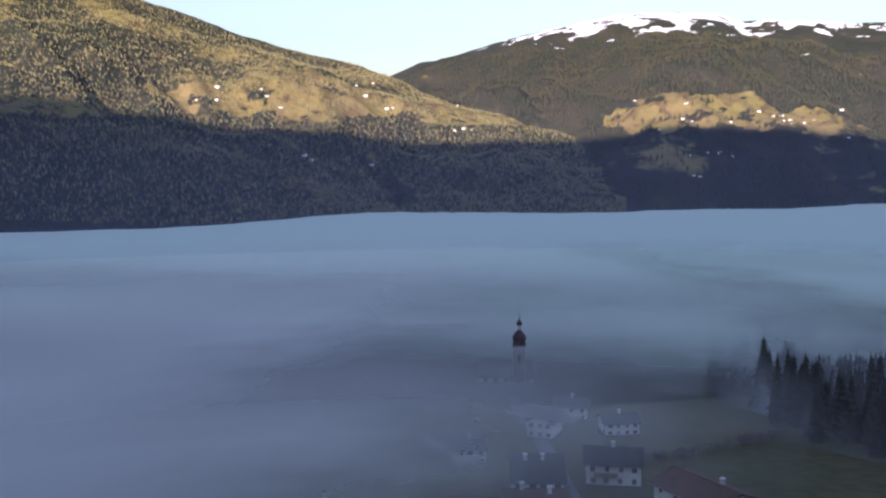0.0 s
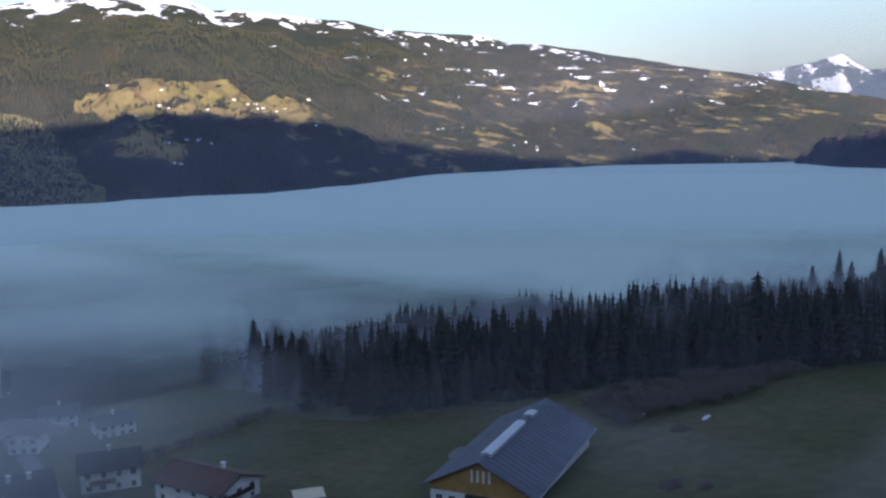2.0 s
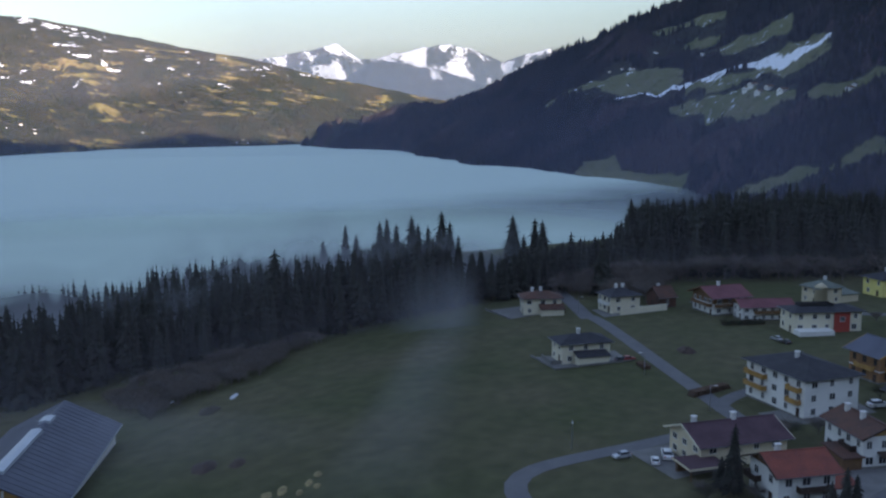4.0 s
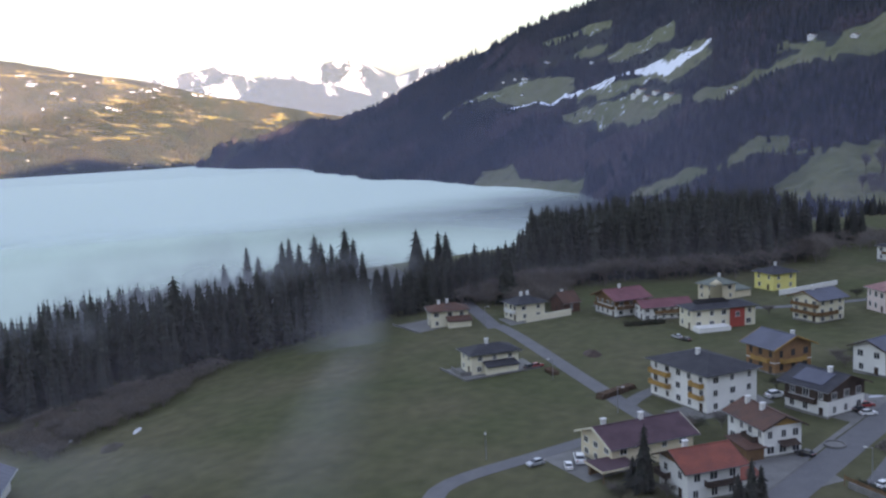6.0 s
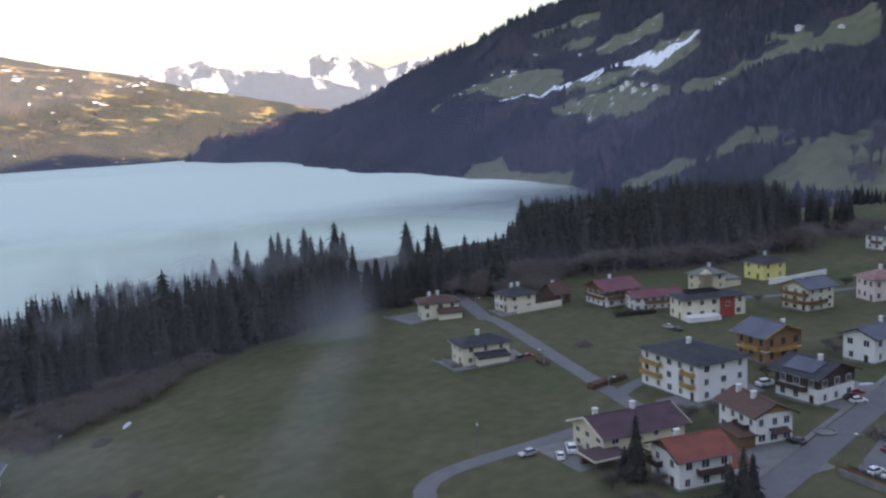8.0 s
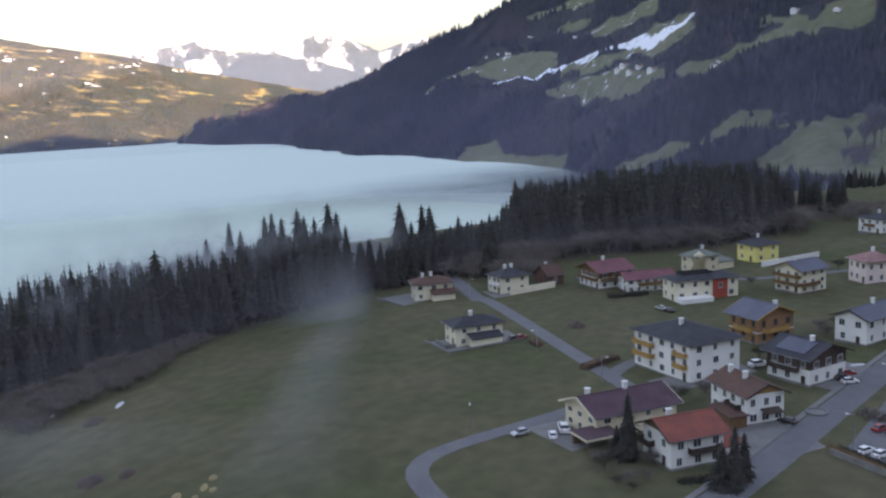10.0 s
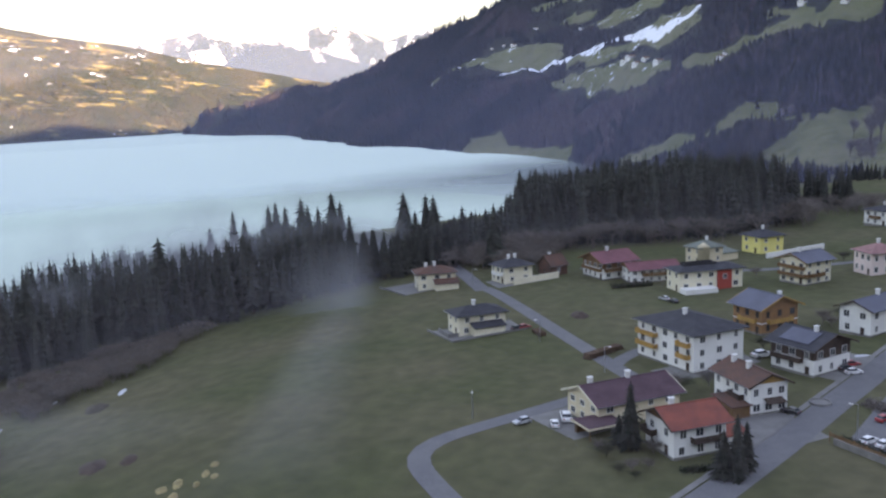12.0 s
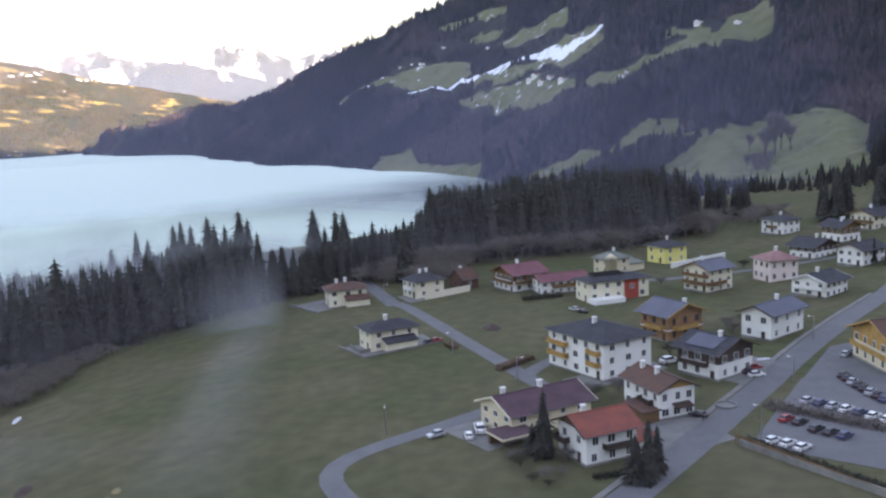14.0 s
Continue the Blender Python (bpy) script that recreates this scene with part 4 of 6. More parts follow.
mist_curtain(behind(1.10, 0, 11), 27, 2, THINMIST)
mist_curtain(behind(1.22, 0, 11), 38, 2, MIST)
mist_curtain(behind(0.975, 0, 6), 24, 2, FAINTMIST, 50)
mist_curtain(behind(0.985, 3, 12), 30, 2, BREATH, 30)
mist_curtain(behind(0.985, 11, 19), 30, 2, BREATH, 30)
mist_curtain([polar(a / 2, 292) for a in range(117, 131)], 22, 0, PLUME, 9)
mist_curtain([polar(a, 358) for a in range(58, 69)], 26, 0, MIST, 26)

# ---- houses ----
WINDOWS = {}


def window_meshes(w, h, frame_mat):
    key = (round(w, 2), round(h, 2), frame_mat.name)
    if key not in WINDOWS:
        f = Solid()
        t = 0.10
        f.box(-w / 2 - t, -0.06, -t, -w / 2, 0.05, h + t).box(w / 2, -0.06, -t, w / 2 + t, 0.05, h + t)
        f.box(-w / 2, -0.06, h, w / 2, 0.05, h + t).box(-w / 2 - t - 0.05, -0.12, -t, w / 2 + t + 0.05, 0.05, 0.0)
        f.box(-0.04, -0.05, 0, 0.04, 0.05, h)
        WINDOWS[key] = (f.mesh("window", frame_mat), Solid().box(-w / 2, -0.025, 0, w / 2, 0.05, h).mesh("pane", GLASS))
    return WINDOWS[key]


def put_window(parent, x, y, z, turn, w=1.1, h=1.3, frame_mat=None):
    f, p = window_meshes(w, h, frame_mat or FRAME)
    ob = part("window", f, None, parent)
    ob.matrix_basis = pose(x, y, z, 0, 0, turn)
    part("pane", p, None, ob)
    return ob


def balcony(parent, side, a, b, z, depth, inset, boards):
    """A railed balcony along one face: side 'x' runs along the right face, 'y' along the left one."""
    s = Solid()

    def bx(u0, v0, z0, u1, v1, z1):
        if side == "x":
            s.box(u0, v0, z0, u1, v1, z1)
        else:
            s.box(v0, u0, z0, v1, u1, z1)
    o = inset
    bx(a, o - depth, z - 0.15, b, o, z)
    bx(a, o - depth, z + 0.95, b, o - depth + 0.10, z + 1.05)
    for u in (a, b - 0.08):
        bx(u, o - depth, z, u + 0.08, o, z + 1.0)
    u = a
    while u < b - 0.2:
        bx(u, o - depth + 0.02, z + 0.05, min(u + 0.26, b), o - depth + 0.07, z + 0.95)
        u += 0.30
    part("balcony", s, boards, parent, "board-railed balcony")


def house(name, x, y, yaw, lx, ly, eave, label, wall=None, roof=None, kind="gable", ridge="x", pitch=22, over=1.0, floors=2, cols=(3, 3), boards=None, boarded=0.0,
          balconies=(), chimneys=((0.5, 0.5),), base=None, frames=None, plinth=0.5, group="village houses", low=0.0, doors=True, gable_boards=None):
    """A house by the near corner of its eaves; x runs along its right face, y along its left one."""
    wall, roof = wall or WHITE, roof or SLATE
    t = thing(name, x, y, yaw, base, label, "house", group)
    x0, y0, x1, y1 = over, over, lx - over, ly - over
    rise = (ly if ridge == "x" else lx) / 2 * math.tan(radians(pitch))
    if kind == "hip":
        rise = min(lx, ly) / 2 * math.tan(radians(pitch))
    lap = over * math.tan(radians(pitch))
    w = Solid()
    sill = -1.5
    if kind == "hip":
        w.box(x0, y0, sill, x1, y1, eave + 0.2)
    elif ridge == "x":
        w.prism([(y0, sill), (y1, sill), (y1, eave + lap - 0.1), ((y0 + y1) / 2, eave + rise - 0.12), (y0, eave + lap - 0.1)], x0, x1, "x")
    else:
        w.prism([(x0, sill), (x1, sill), (x1, eave + lap - 0.1), ((x0 + x1) / 2, eave + rise - 0.12), (x0, eave + lap - 0.1)], y0, y1, "y")
    part("wall", w, wall, t)
    if plinth:
        part("plinth", Solid().box(x0 - 0.06, y0 - 0.06, -1.5, x1 + 0.06, y1 + 0.06, plinth), STONE, t)
    th, r = 0.28, Solid()
    if kind == "hip":
        if lx >= ly:
            a, b = (ly / 2, ly / 2), (lx - ly / 2, ly / 2)
        else:
            a, b = (lx / 2, lx / 2), (lx / 2, ly - lx / 2)
        top = [(0, 0, eave), (lx, 0, eave), (lx, ly, eave), (0, ly, eave), (*a, eave + rise), (*b, eave + rise)]
        fs = [(0, 1, 5, 4), (1, 2, 5), (2, 3, 4, 5), (3, 0, 4)] if lx >= ly else [(0, 1, 4), (1, 2, 5, 4), (2, 3, 5), (3, 0, 4, 5)]
        r.add(top, fs)
        r.add([(0, 0, eave - th), (lx, 0, eave - th), (lx, ly, eave - th), (0, ly, eave - th), (0, 0, eave), (lx, 0, eave), (lx, ly, eave), (0, ly, eave)],
              [(3, 2, 1, 0), (0, 1, 5, 4), (1, 2, 6, 5), (2, 3, 7, 6), (3, 0, 4, 7)])
    elif ridge == "x":
        r.prism([(0, eave - th), (ly / 2, eave + rise - th), (ly, eave - th), (ly, eave), (ly / 2, eave + rise), (0, eave)], 0, lx, "x")
    else:
        r.prism([(0, eave - th), (lx / 2, eave + rise - th), (lx, eave - th), (lx, eave), (lx / 2, eave + rise), (0, eave)], 0, ly, "y")
    part("roof", r, roof, t)
    cap = Solid()
    if kind != "hip":
        if ridge == "x":
            cap.box(0, ly / 2 - 0.16, eave + rise - 0.06, lx, ly / 2 + 0.16, eave + rise + 0.08)
        else:
            cap.box(lx / 2 - 0.16, 0, eave + rise - 0.06, lx / 2 + 0.16, ly, eave + rise + 0.08)
        part("ridge_cap", cap, roof, t)
        if ridge == "x":
            for e0 in (-0.05, lx - 0.07):
                rim = Solid().prism([(0, eave - th - 0.08), (ly / 2, eave + rise - th - 0.08), (ly, eave - th - 0.08), (ly, eave + 0.03), (ly / 2, eave + rise + 0.03), (0, eave + 0.03)], e0, e0 + 0.12, "x")
                part("bargeboard", rim, boards or WOOD, t)
        else:
            for e0 in (-0.05, ly - 0.07):
                rim = Solid().prism([(0, eave - th - 0.08), (lx / 2, eave + rise - th - 0.08), (lx, eave - th - 0.08), (lx, eave + 0.03), (lx / 2, eave + rise + 0.03), (0, eave + 0.03)], e0, e0 + 0.12, "y")
                part("bargeboard", rim, boards or WOOD, t)
    gut = Solid()
    if kind == "hip" or ridge == "x":
        gut.box(0, -0.12, eave - 0.22, lx, 0.0, eave - 0.08)
    if kind == "hip" or ridge == "y":
        gut.box(-0.12, 0, eave - 0.22, 0.0, ly, eave - 0.08)
    part("gutter", gut, METAL, t)
    if boarded:
        b = Solid()
        if kind == "hip":
            b.box(x0 - 0.05, y0 - 0.05, eave - boarded, x1 + 0.05, y1 + 0.05, eave + 0.1)
        elif ridge == "x":
            b.prism([(y0 - 0.05, eave - boarded), (y1 + 0.05, eave - boarded), (y1 + 0.05, eave + lap - 0.14), ((y0 + y1) / 2, eave + rise - 0.2), (y0 - 0.05, eave + lap - 0.14)], x0 - 0.05, x1 + 0.05, "x")
        else:
            b.prism([(x0 - 0.05, eave - boarded), (x1 + 0.05, eave - boarded), (x1 + 0.05, eave + lap - 0.14), ((x0 + x1) / 2, eave + rise - 0.2), (x0 - 0.05, eave + lap - 0.14)], y0 - 0.05, y1 + 0.05, "y")
        part("cladding", b, boards or WOOD, t, "vertical timber cladding")
    if gable_boards:
        b = Solid()
        if ridge == "x":
            b.prism([(y0 + 0.1, eave + lap - 0.2), ((y0 + y1) / 2, eave + rise - 0.2), (y1 - 0.1, eave + lap - 0.2)], x0 - 0.06, x0 + 0.1, "x")
        else:
            b.prism([(x0 + 0.1, eave + lap - 0.2), ((x0 + x1) / 2, eave + rise - 0.2), (x1 - 0.1, eave + lap - 0.2)], y0 - 0.06, y0 + 0.1, "y")
        part("gable_cladding", b, gable_boards, t, "timber boards in the gable")
    storey = (eave - low) / floors
    proud = 0.06 if boarded else 0.0
    rng = random.Random(int(abs(x * 13 + y * 7)))
    for f in range(floors):
        z = low + storey * f + storey * 0.30
        p = proud if boarded and z > eave - boarded - 0.4 else 0.0
        for i in range(cols[0]):
            u = x0 + (x1 - x0) * (i + 0.5) / cols[0] + rng.uniform(-0.25, 0.25)
            put_window(t, u, y0 - p, z, 0, rng.choice((1.0, 1.2, 1.5)), storey * 0.46, frames)
        for i in range(cols[1]):
            u = y0 + (y1 - y0) * (i + 0.5) / cols[1] + rng.uniform(-0.25, 0.25)
            if f == 0 and i == 0 and doors:
                d = part("door", Solid().box(-0.55, -0.06, 0, 0.55, 0.05, 2.1), DARKWOOD, t)
                d.matrix_basis = pose(x0, u, 0.1, 0, 0, -90)
                part("handle", Solid().box(0.38, -0.12, 1.0, 0.46, -0.06, 1.1), METAL, d)
                continue
            put_window(t, x0 - p, u, z, -90, rng.choice((1.0, 1.2, 1.5)), storey * 0.46, frames)
    for side, a, b, z, depth in balconies:
        balcony(t, side, a, b, z, depth, y0 if side == "x" else x0, boards or WOOD)
    for cx, cy in chimneys:
        px, py = lx * cx, ly * cy
        if kind == "hip":
            hz = eave + min(px, lx - px, py, ly - py) * math.tan(radians(pitch))
        elif ridge == "x":
            hz = eave + (ly / 2 - abs(py - ly / 2)) * math.tan(radians(pitch))
        else:
            hz = eave + (lx / 2 - abs(px - lx / 2)) * math.tan(radians(pitch))
        c = part("chimney", Solid().box(px - 0.45, py - 0.35, hz - 0.5, px + 0.45, py + 0.35, hz + 1.1), CHIMNEY, t)
        part("chimney_cap", Solid().box(px - 0.6, py - 0.5, hz + 1.3, px + 0.6, py + 0.5, hz + 1.4).box(px - 0.4, py - 0.3, hz + 1.1, px - 0.25, py + 0.3, hz + 1.3).box(px + 0.25, py - 0.3, hz + 1.1, px + 0.4, py + 0.3, hz + 1.3), CHIMNEY, c)
    return t


def lean_to(parent, x0, y0, x1, y1, z0, z1, wall, roof, name="annexe"):
    """A low side building with a shallow roof, part of its house."""
    a = part(name, Solid().box(x0, y0, -1.5, x1, y1, z0), wall, parent)
    part("annexe_roof", Solid().prism([(y0 - 0.5, z0), (y1 + 0.1, z1), (y1 + 0.1, z1 + 0.22), (y0 - 0.5, z0 + 0.22)], x0 - 0.4, x1 + 0.4, "x"), roof, a)
    return a


h = house("guest_house", 204, 16, -42, 17, 22, 9.2, "large white three-storey guest house with dark hipped roof and wooden balconies", WHITE, SLATE, "hip", pitch=17, floors=3, cols=(3, 5), boards=HONEY,
          balconies=(("y", 2.0, 6.0, 3.3, 1.3), ("y", 2.0, 6.0, 6.1, 1.3), ("y", 13.5, 20.5, 3.3, 1.3), ("y", 13.5, 20.5, 6.1, 1.3)), chimneys=((0.42, 0.5),), plinth=0.3)
h = house("red_roofed_house", 153, 14, -50, 13.0, 11.5, 6.0, "white two-storey house with red clay-tiled gable roof and timber gable", WHITE, REDTILE, "gable", "x", 24, 1.1, cols=(3, 2), gable_boards=WOOD,
          balconies=(("x", 4.5, 10.5, 3.0, 1.3), ("y", 6.5, 10.2, 3.0, 1.4)), boards=DARKWOOD, chimneys=((0.30, 0.55),))
lean_to(h, 12.0, 1.5, 16.5, 8.5, 2.6, 4.6, WHITE, REDTILE)
h = house("brown_roofed_house", 178.5, 2.6, -52, 10.5, 14.5, 6.2, "white two-storey house with mottled brown tiled roof and honey timber gable", WHITE, BROWNTILE, "gable", "y", 24, 1.0, cols=(3, 4), gable_boards=HONEY,
          balconies=(("y", 3.0, 7.0, 3.0, 1.3),), boards=DARKWOOD, chimneys=((0.42, 0.45), (0.42, 0.8)))
part("porch_roof", Solid().prism([(-0.8, 2.6), (1.0, 3.2), (1.0, 3.4), (-0.8, 2.8)], 4.0, 8.2, "x"), DARKWOOD, h)
lean_to(h, -3.0, 1.0, 1.0, 8.0, 2.4, 3.0, WOOD, BROWNTILE)
h = house("purple_roofed_house", 165.0, 29.7, -46, 21, 13.8, 4.8, "low beige house with wide purple-brown tiled gable roof", BEIGE, PURPLETILE, "gable", "x", 21, 1.0, floors=2, cols=(4, 3), chimneys=((0.15, 0.55), (0.55, 0.5)), boards=CREAM, plinth=0)
h = house("dark_chalet", 205.5, -9.5, -38, 15, 14, 6.4, "white and dark timber chalet with almost black tiled roof", WHITE, SLATE, "gable", "y", 20, 1.3, cols=(3, 3), boarded=2.6, boards=DARKWOOD,
      balconies=(("y", 4.0, 12.0, 3.0, 1.3),), chimneys=((0.45, 0.35),))
part("solar_panel", Solid().prism([(1.6, 6.4 + 0.72), (6.4, 6.4 + 2.47), (6.4, 6.4 + 2.57), (1.6, 6.4 + 0.82)], 3.0, 11.0, "y"), BLUEROOF, h, "grey solar panel on the roof")
h = house("timber_house", 239.5, 3, -44, 15, 13, 7.0, "new orange larch-clad house with blue-grey sheet roof", ORANGE, BLUEROOF, "gable", "y", 22, 1.3, cols=(3, 3), boards=HONEY, balconies=(("x", 3.0, 11.0, 3.2, 1.4), ("y", 3.0, 9.0, 3.2, 1.2)), chimneys=((0.7, 0.35),), frames=BROWNFRAME)
part("band", Solid().box(1.24, 1.24, 3.0, 13.76, 11.76, 3.25), FRAME, h, "white band round the wall")
h = house("white_gabled_house", 240.5, -23, -35, 18, 11, 6.8, "white gabled house with blue-grey roof beside the road", WHITE, BLUEROOF, "gable", "x", 22, 1.2, cols=(3, 2), chimneys=((0.6, 0.5),), boards=DARKWOOD)
h = house("meadow_house", 225.5, 81.5, -48, 16, 10, 5.8, "cream house with dark hipped roof and walled terrace in the meadow", CREAM, SLATE, "hip", pitch=20, over=0.9, cols=(3, 2), chimneys=((0.45, 0.5),), plinth=0)
lean_to(h, 4.5, -2.4, 13.5, 0.95, 2.5, 3.5, CREAM, SLATE, "garage")
part("terrace_rail", Solid().box(-2.2, 1.0, 0.1, -2.0, 9.0, 1.1).box(-2.2, 1.0, 0.1, 0.9, 1.2, 1.1).box(-2.2, 1.0, -0.6, 0.9, 9.0, 0.1), PAVING, h, "pale terrace with a solid rail")
h = house("forest_house", 281, 117.5, -58, 15, 10.5, 6.0, "cream house with dark red hipped roof by the forest edge", CREAM, BROWNTILE, "hip", pitch=20, over=0.9, cols=(3, 2), chimneys=((0.3, 0.5), (0.5, 0.5)), plinth=0)
lean_to(h, 6.5, -2.6, 14.5, 0.95, 2.6, 3.8, CREAM, BROWNTILE, "garage")
h = house("grey_roofed_house", 293, 89.5, -42, 13, 11, 6.0, "cream house with grey hipped roof and long garage wing", CREAM, SLATE, "hip", pitch=22, over=0.9, cols=(2, 3), chimneys=((0.4, 0.5), (0.6, 0.5)), plinth=0, balconies=(("y", 2.0, 8.0, 2.9, 1.3),), boards=FRAME)
house("wine_roofed_house", 303, 57.5, -46, 16, 16, 6.2, "chalet with wine-red tiled roof and wooden balconies", WHITE, WINETILE, "gable", "x", 20, 1.5, cols=(3, 4), boarded=2.2, boards=WOOD, balconies=(("y", 2.0, 13.5, 3.1, 1.4), ("x", 2.0, 12.0, 3.1, 1.3)), chimneys=((0.45, 0.5),))
house("long_house", 300, 47.5, -58, 19, 10, 4.6, "long white house with faded wine-red roof and timber gable", WHITE, WINETILE, "gable", "x", 22, 1.0, cols=(6, 2), boarded=0.0, gable_boards=WOOD, balconies=(("x", 5.0, 16.0, 2.5, 1.1),), boards=WOOD, chimneys=())
h = house("red_front_house", 288.5, 30, -56, 24, 11, 6.8, "cream house with flat dark hipped roof and red rendered front", CREAM, SLATE, "hip", pitch=14, over=1.0, cols=(5, 2), chimneys=(), plinth=0)
part("roof_rack", Solid().box(4.0, 3.2, 8.0, 15.0, 3.35, 8.8).box(4.0, 6.6, 8.0, 15.0, 6.75, 8.8).box(4.0, 3.2, 8.0, 4.15, 6.75, 8.6).box(14.85, 3.2, 8.0, 15.0, 6.75, 8.6), DARK, h, "dark rack of solar tubes on the roof")
part("terrace", Solid().box(1.0, -3.5, -1.0, 12.0, 0.95, 1.6), WHITE, h, "white walled terrace")
part("red_front", Solid().box(14.0, 0.5, -1.0, 19.0, 2.0, 6.5), REDWALL, h, "red rendered bay")
put_window(h, 16.5, 0.5, 3.6, 0, 1.3, 1.4)
house("balcony_house", 302, -7.5, -42, 14, 13, 7.6, "cream three-storey house with blue-grey roof and wooden balconies", CREAM, BLUEROOF, "gable", "x", 21, 1.3, floors=3, cols=(3, 3), boards=WOOD, balconies=(("y", 1.2, 11.6, 2.7, 1.3), ("y", 1.2, 11.6, 5.2, 1.3), ("x", 1.2, 9.0, 2.7, 1.2)), chimneys=((0.3, 0.5),))
house("pink_house", 317, -27, -60, 12.5, 11.5, 7.4, "pale pink house with faded pink hipped tile roof", PINK, PINKTILE, "hip", pitch=24, over=0.9, floors=2, cols=(3, 3), chimneys=((0.5, 0.5),), plinth=0)
h = house("villa", 337, 28, -42, 12, 10, 6.0, "pale beige villa with grey-green hipped roof and round bay", BEIGE, GREENROOF, "hip", pitch=24, over=0.8, cols=(2, 2), chimneys=((0.6, 0.5),), plinth=0)
part("round_bay", Solid().lathe([(2.2, -1.0), (2.2, 6.2), (2.4, 6.3), (0.1, 8.0)], 2.6, 1.6, 14), BEIGE, h, "round stair bay", True)
lean_to(h, 11.5, 1.0, 19.0, 8.0, 2.8, 3.6, BEIGE, GREENROOF, "side_wing")
h = house("yellow_house", 359.5, 8.5, -45, 13, 12, 6.6, "bright yellow house with dark hipped roof", YELLOW, SLATE, "hip", pitch=20, over=0.9, cols=(2, 2), chimneys=((0.5, 0.5),), plinth=0)
house("roadside_house", 288, -41.5, -37, 14.5, 13.5, 4.8, "white house with grey tiled roof and outside stairs by the road", WHITE, SLATE, "gable", "x", 18, 1.1, cols=(4, 3), boards=FRAME, balconies=(("y", 1.5, 11.0, 2.4, 1.2),), chimneys=((0.4, 0.5),))
house("gabled_barn", 309, 77, -40, 8, 9, 3.6, "small dark brick barn with steep gable", BROWNTILE, BROWNTILE, "gable", "x", 38, 0.5, floors=1, cols=(1, 1), chimneys=((0.4, 0.6),), boards=DARKWOOD, plinth=0)
house("hillside_house", 415, -39, -42, 13, 13, 6.4, "white hillside house with dark hipped roof", WHITE, SLATE, "hip", pitch=16, over=0.9, cols=(3, 3), chimneys=((0.5, 0.5),), boards=WOOD, balconies=(("y", 4, 9, 3.1, 1.2),))
house("broad_chalet", 352, -45, -40, 17, 13, 4.4, "broad chalet with wide dark gabled roof and timber upper floor", WHITE, SLATE, "gable", "y", 18, 1.5, cols=(4, 3), boarded=1.8, boards=DARKWOOD, chimneys=((0.5, 0.4),))
house("half_timber_house", 380, -58, -46, 13, 12, 6.0, "white and brown chalet with dark roof on the slope", WHITE, SLATE, "gable", "y", 22, 1.3, cols=(3, 3), boarded=2.6, boards=WOOD, chimneys=((0.4, 0.4), (0.6, 0.5)))
house("cream_lodge", 397, -72, -46, 17, 14, 6.0, "cream lodge with long wooden balconies and dark roof", CREAM, SLATE, "gable", "x", 20, 1.5, cols=(4, 4), boards=WOOD, balconies=(("y", 1.5, 12.0, 3.0, 1.3),), chimneys=((0.4, 0.5),))
house("dark_roofed_house", 330, -58, -42, 15, 12, 5.6, "white house with wide black tiled roof", WHITE, SLATE, "gable", "x", 22, 1.2, cols=(4, 3), boards=DARKWOOD, chimneys=((0.4, 0.5),))
house("inn", 206.5, -45, -72, 14, 22, 7.0, "ochre inn with timber gable and balconies beside the car park", BEIGE, BROWNTILE, "gable", "x", 20, 1.3, floors=2, cols=(3, 5), boards=HONEY, boarded=2.4, balconies=(("y", 2, 20, 3.4, 1.2),), chimneys=((0.5, 0.5),))

# the lower village at the edge of the fog
LOWER = "houses of the lower village"
house("lower_white_house", 30.5, 220.5, -9, 16, 14, 6.0, "white farmhouse with dark roof below the meadow, half in mist", WHITE, SLATE, "gable", "x", 22, 1.0, cols=(4, 2), balconies=(("x", 3.0, 9.0, 2.9, 1.2),), group=LOWER)
house("lower_dark_roofed_house", 10.5, 203.5, -2, 14, 18, 5.2, "house with white gable and large dark roof, half in mist", WHITE, SLATE, "gable", "x", 26, 0.9, cols=(4, 3), chimneys=((0.6, 0.4), (0.3, 0.4)), group=LOWER)
house("lower_brown_roofed_house", 7.5, 181, -2, 15, 12, 4.6, "low house with brown tiled roof, half in mist", WHITE, BROWNTILE, "gable", "x", 22, 0.9, cols=(4, 2), chimneys=((0.7, 0.4), (0.3, 0.5)), group=LOWER)
house("lower_gabled_house", 21.5, 297, -24, 11, 13, 6.0, "pale house with grey roof dissolving in mist", WHITE, SLATE, "gable", "y", 24, 1.0, cols=(3, 3), group=LOWER)
house("lower_far_house", 49, 296, 6, 14, 11, 4.5, "long pale house dissolving in mist", WHITE, SLATE, "gable", "x", 22, 1.0, cols=(4, 2), group=LOWER)
house("lower_stable", -9, 272, 22, 14, 9, 3.8, "low stable with white walls dissolving in mist", WHITE, SLATE, "gable", "x", 20, 0.8, floors=1, cols=(4, 1), chimneys=(), group=LOWER)
house("lower_left_house", -3, 250, 6, 11, 10, 4.6, "house with dark roof fading into the fog", WHITE, SLATE, "gable", "x", 24, 1.0, cols=(3, 2), group=LOWER)
house("lower_fog_house", -58, 306, 12, 13, 11, 5.4, "house fading into the fog", WHITE, BROWNTILE, "gable", "y", 24, 1.0, cols=(3, 2), group=LOWER)
house("lower_barn_house", 36, 334, -10, 14, 12, 5.0, "house with dark roof fading into the fog", WHITE, SLATE, "gable", "x", 24, 1.0, cols=(3, 2), group=LOWER)
house("lower_east_house", 138, 452, -20, 14, 12, 6.0, "distant white house at the forest, veiled by mist", WHITE, SLATE, "gable", "x", 24, 1.0, cols=(3, 2), group=LOWER)
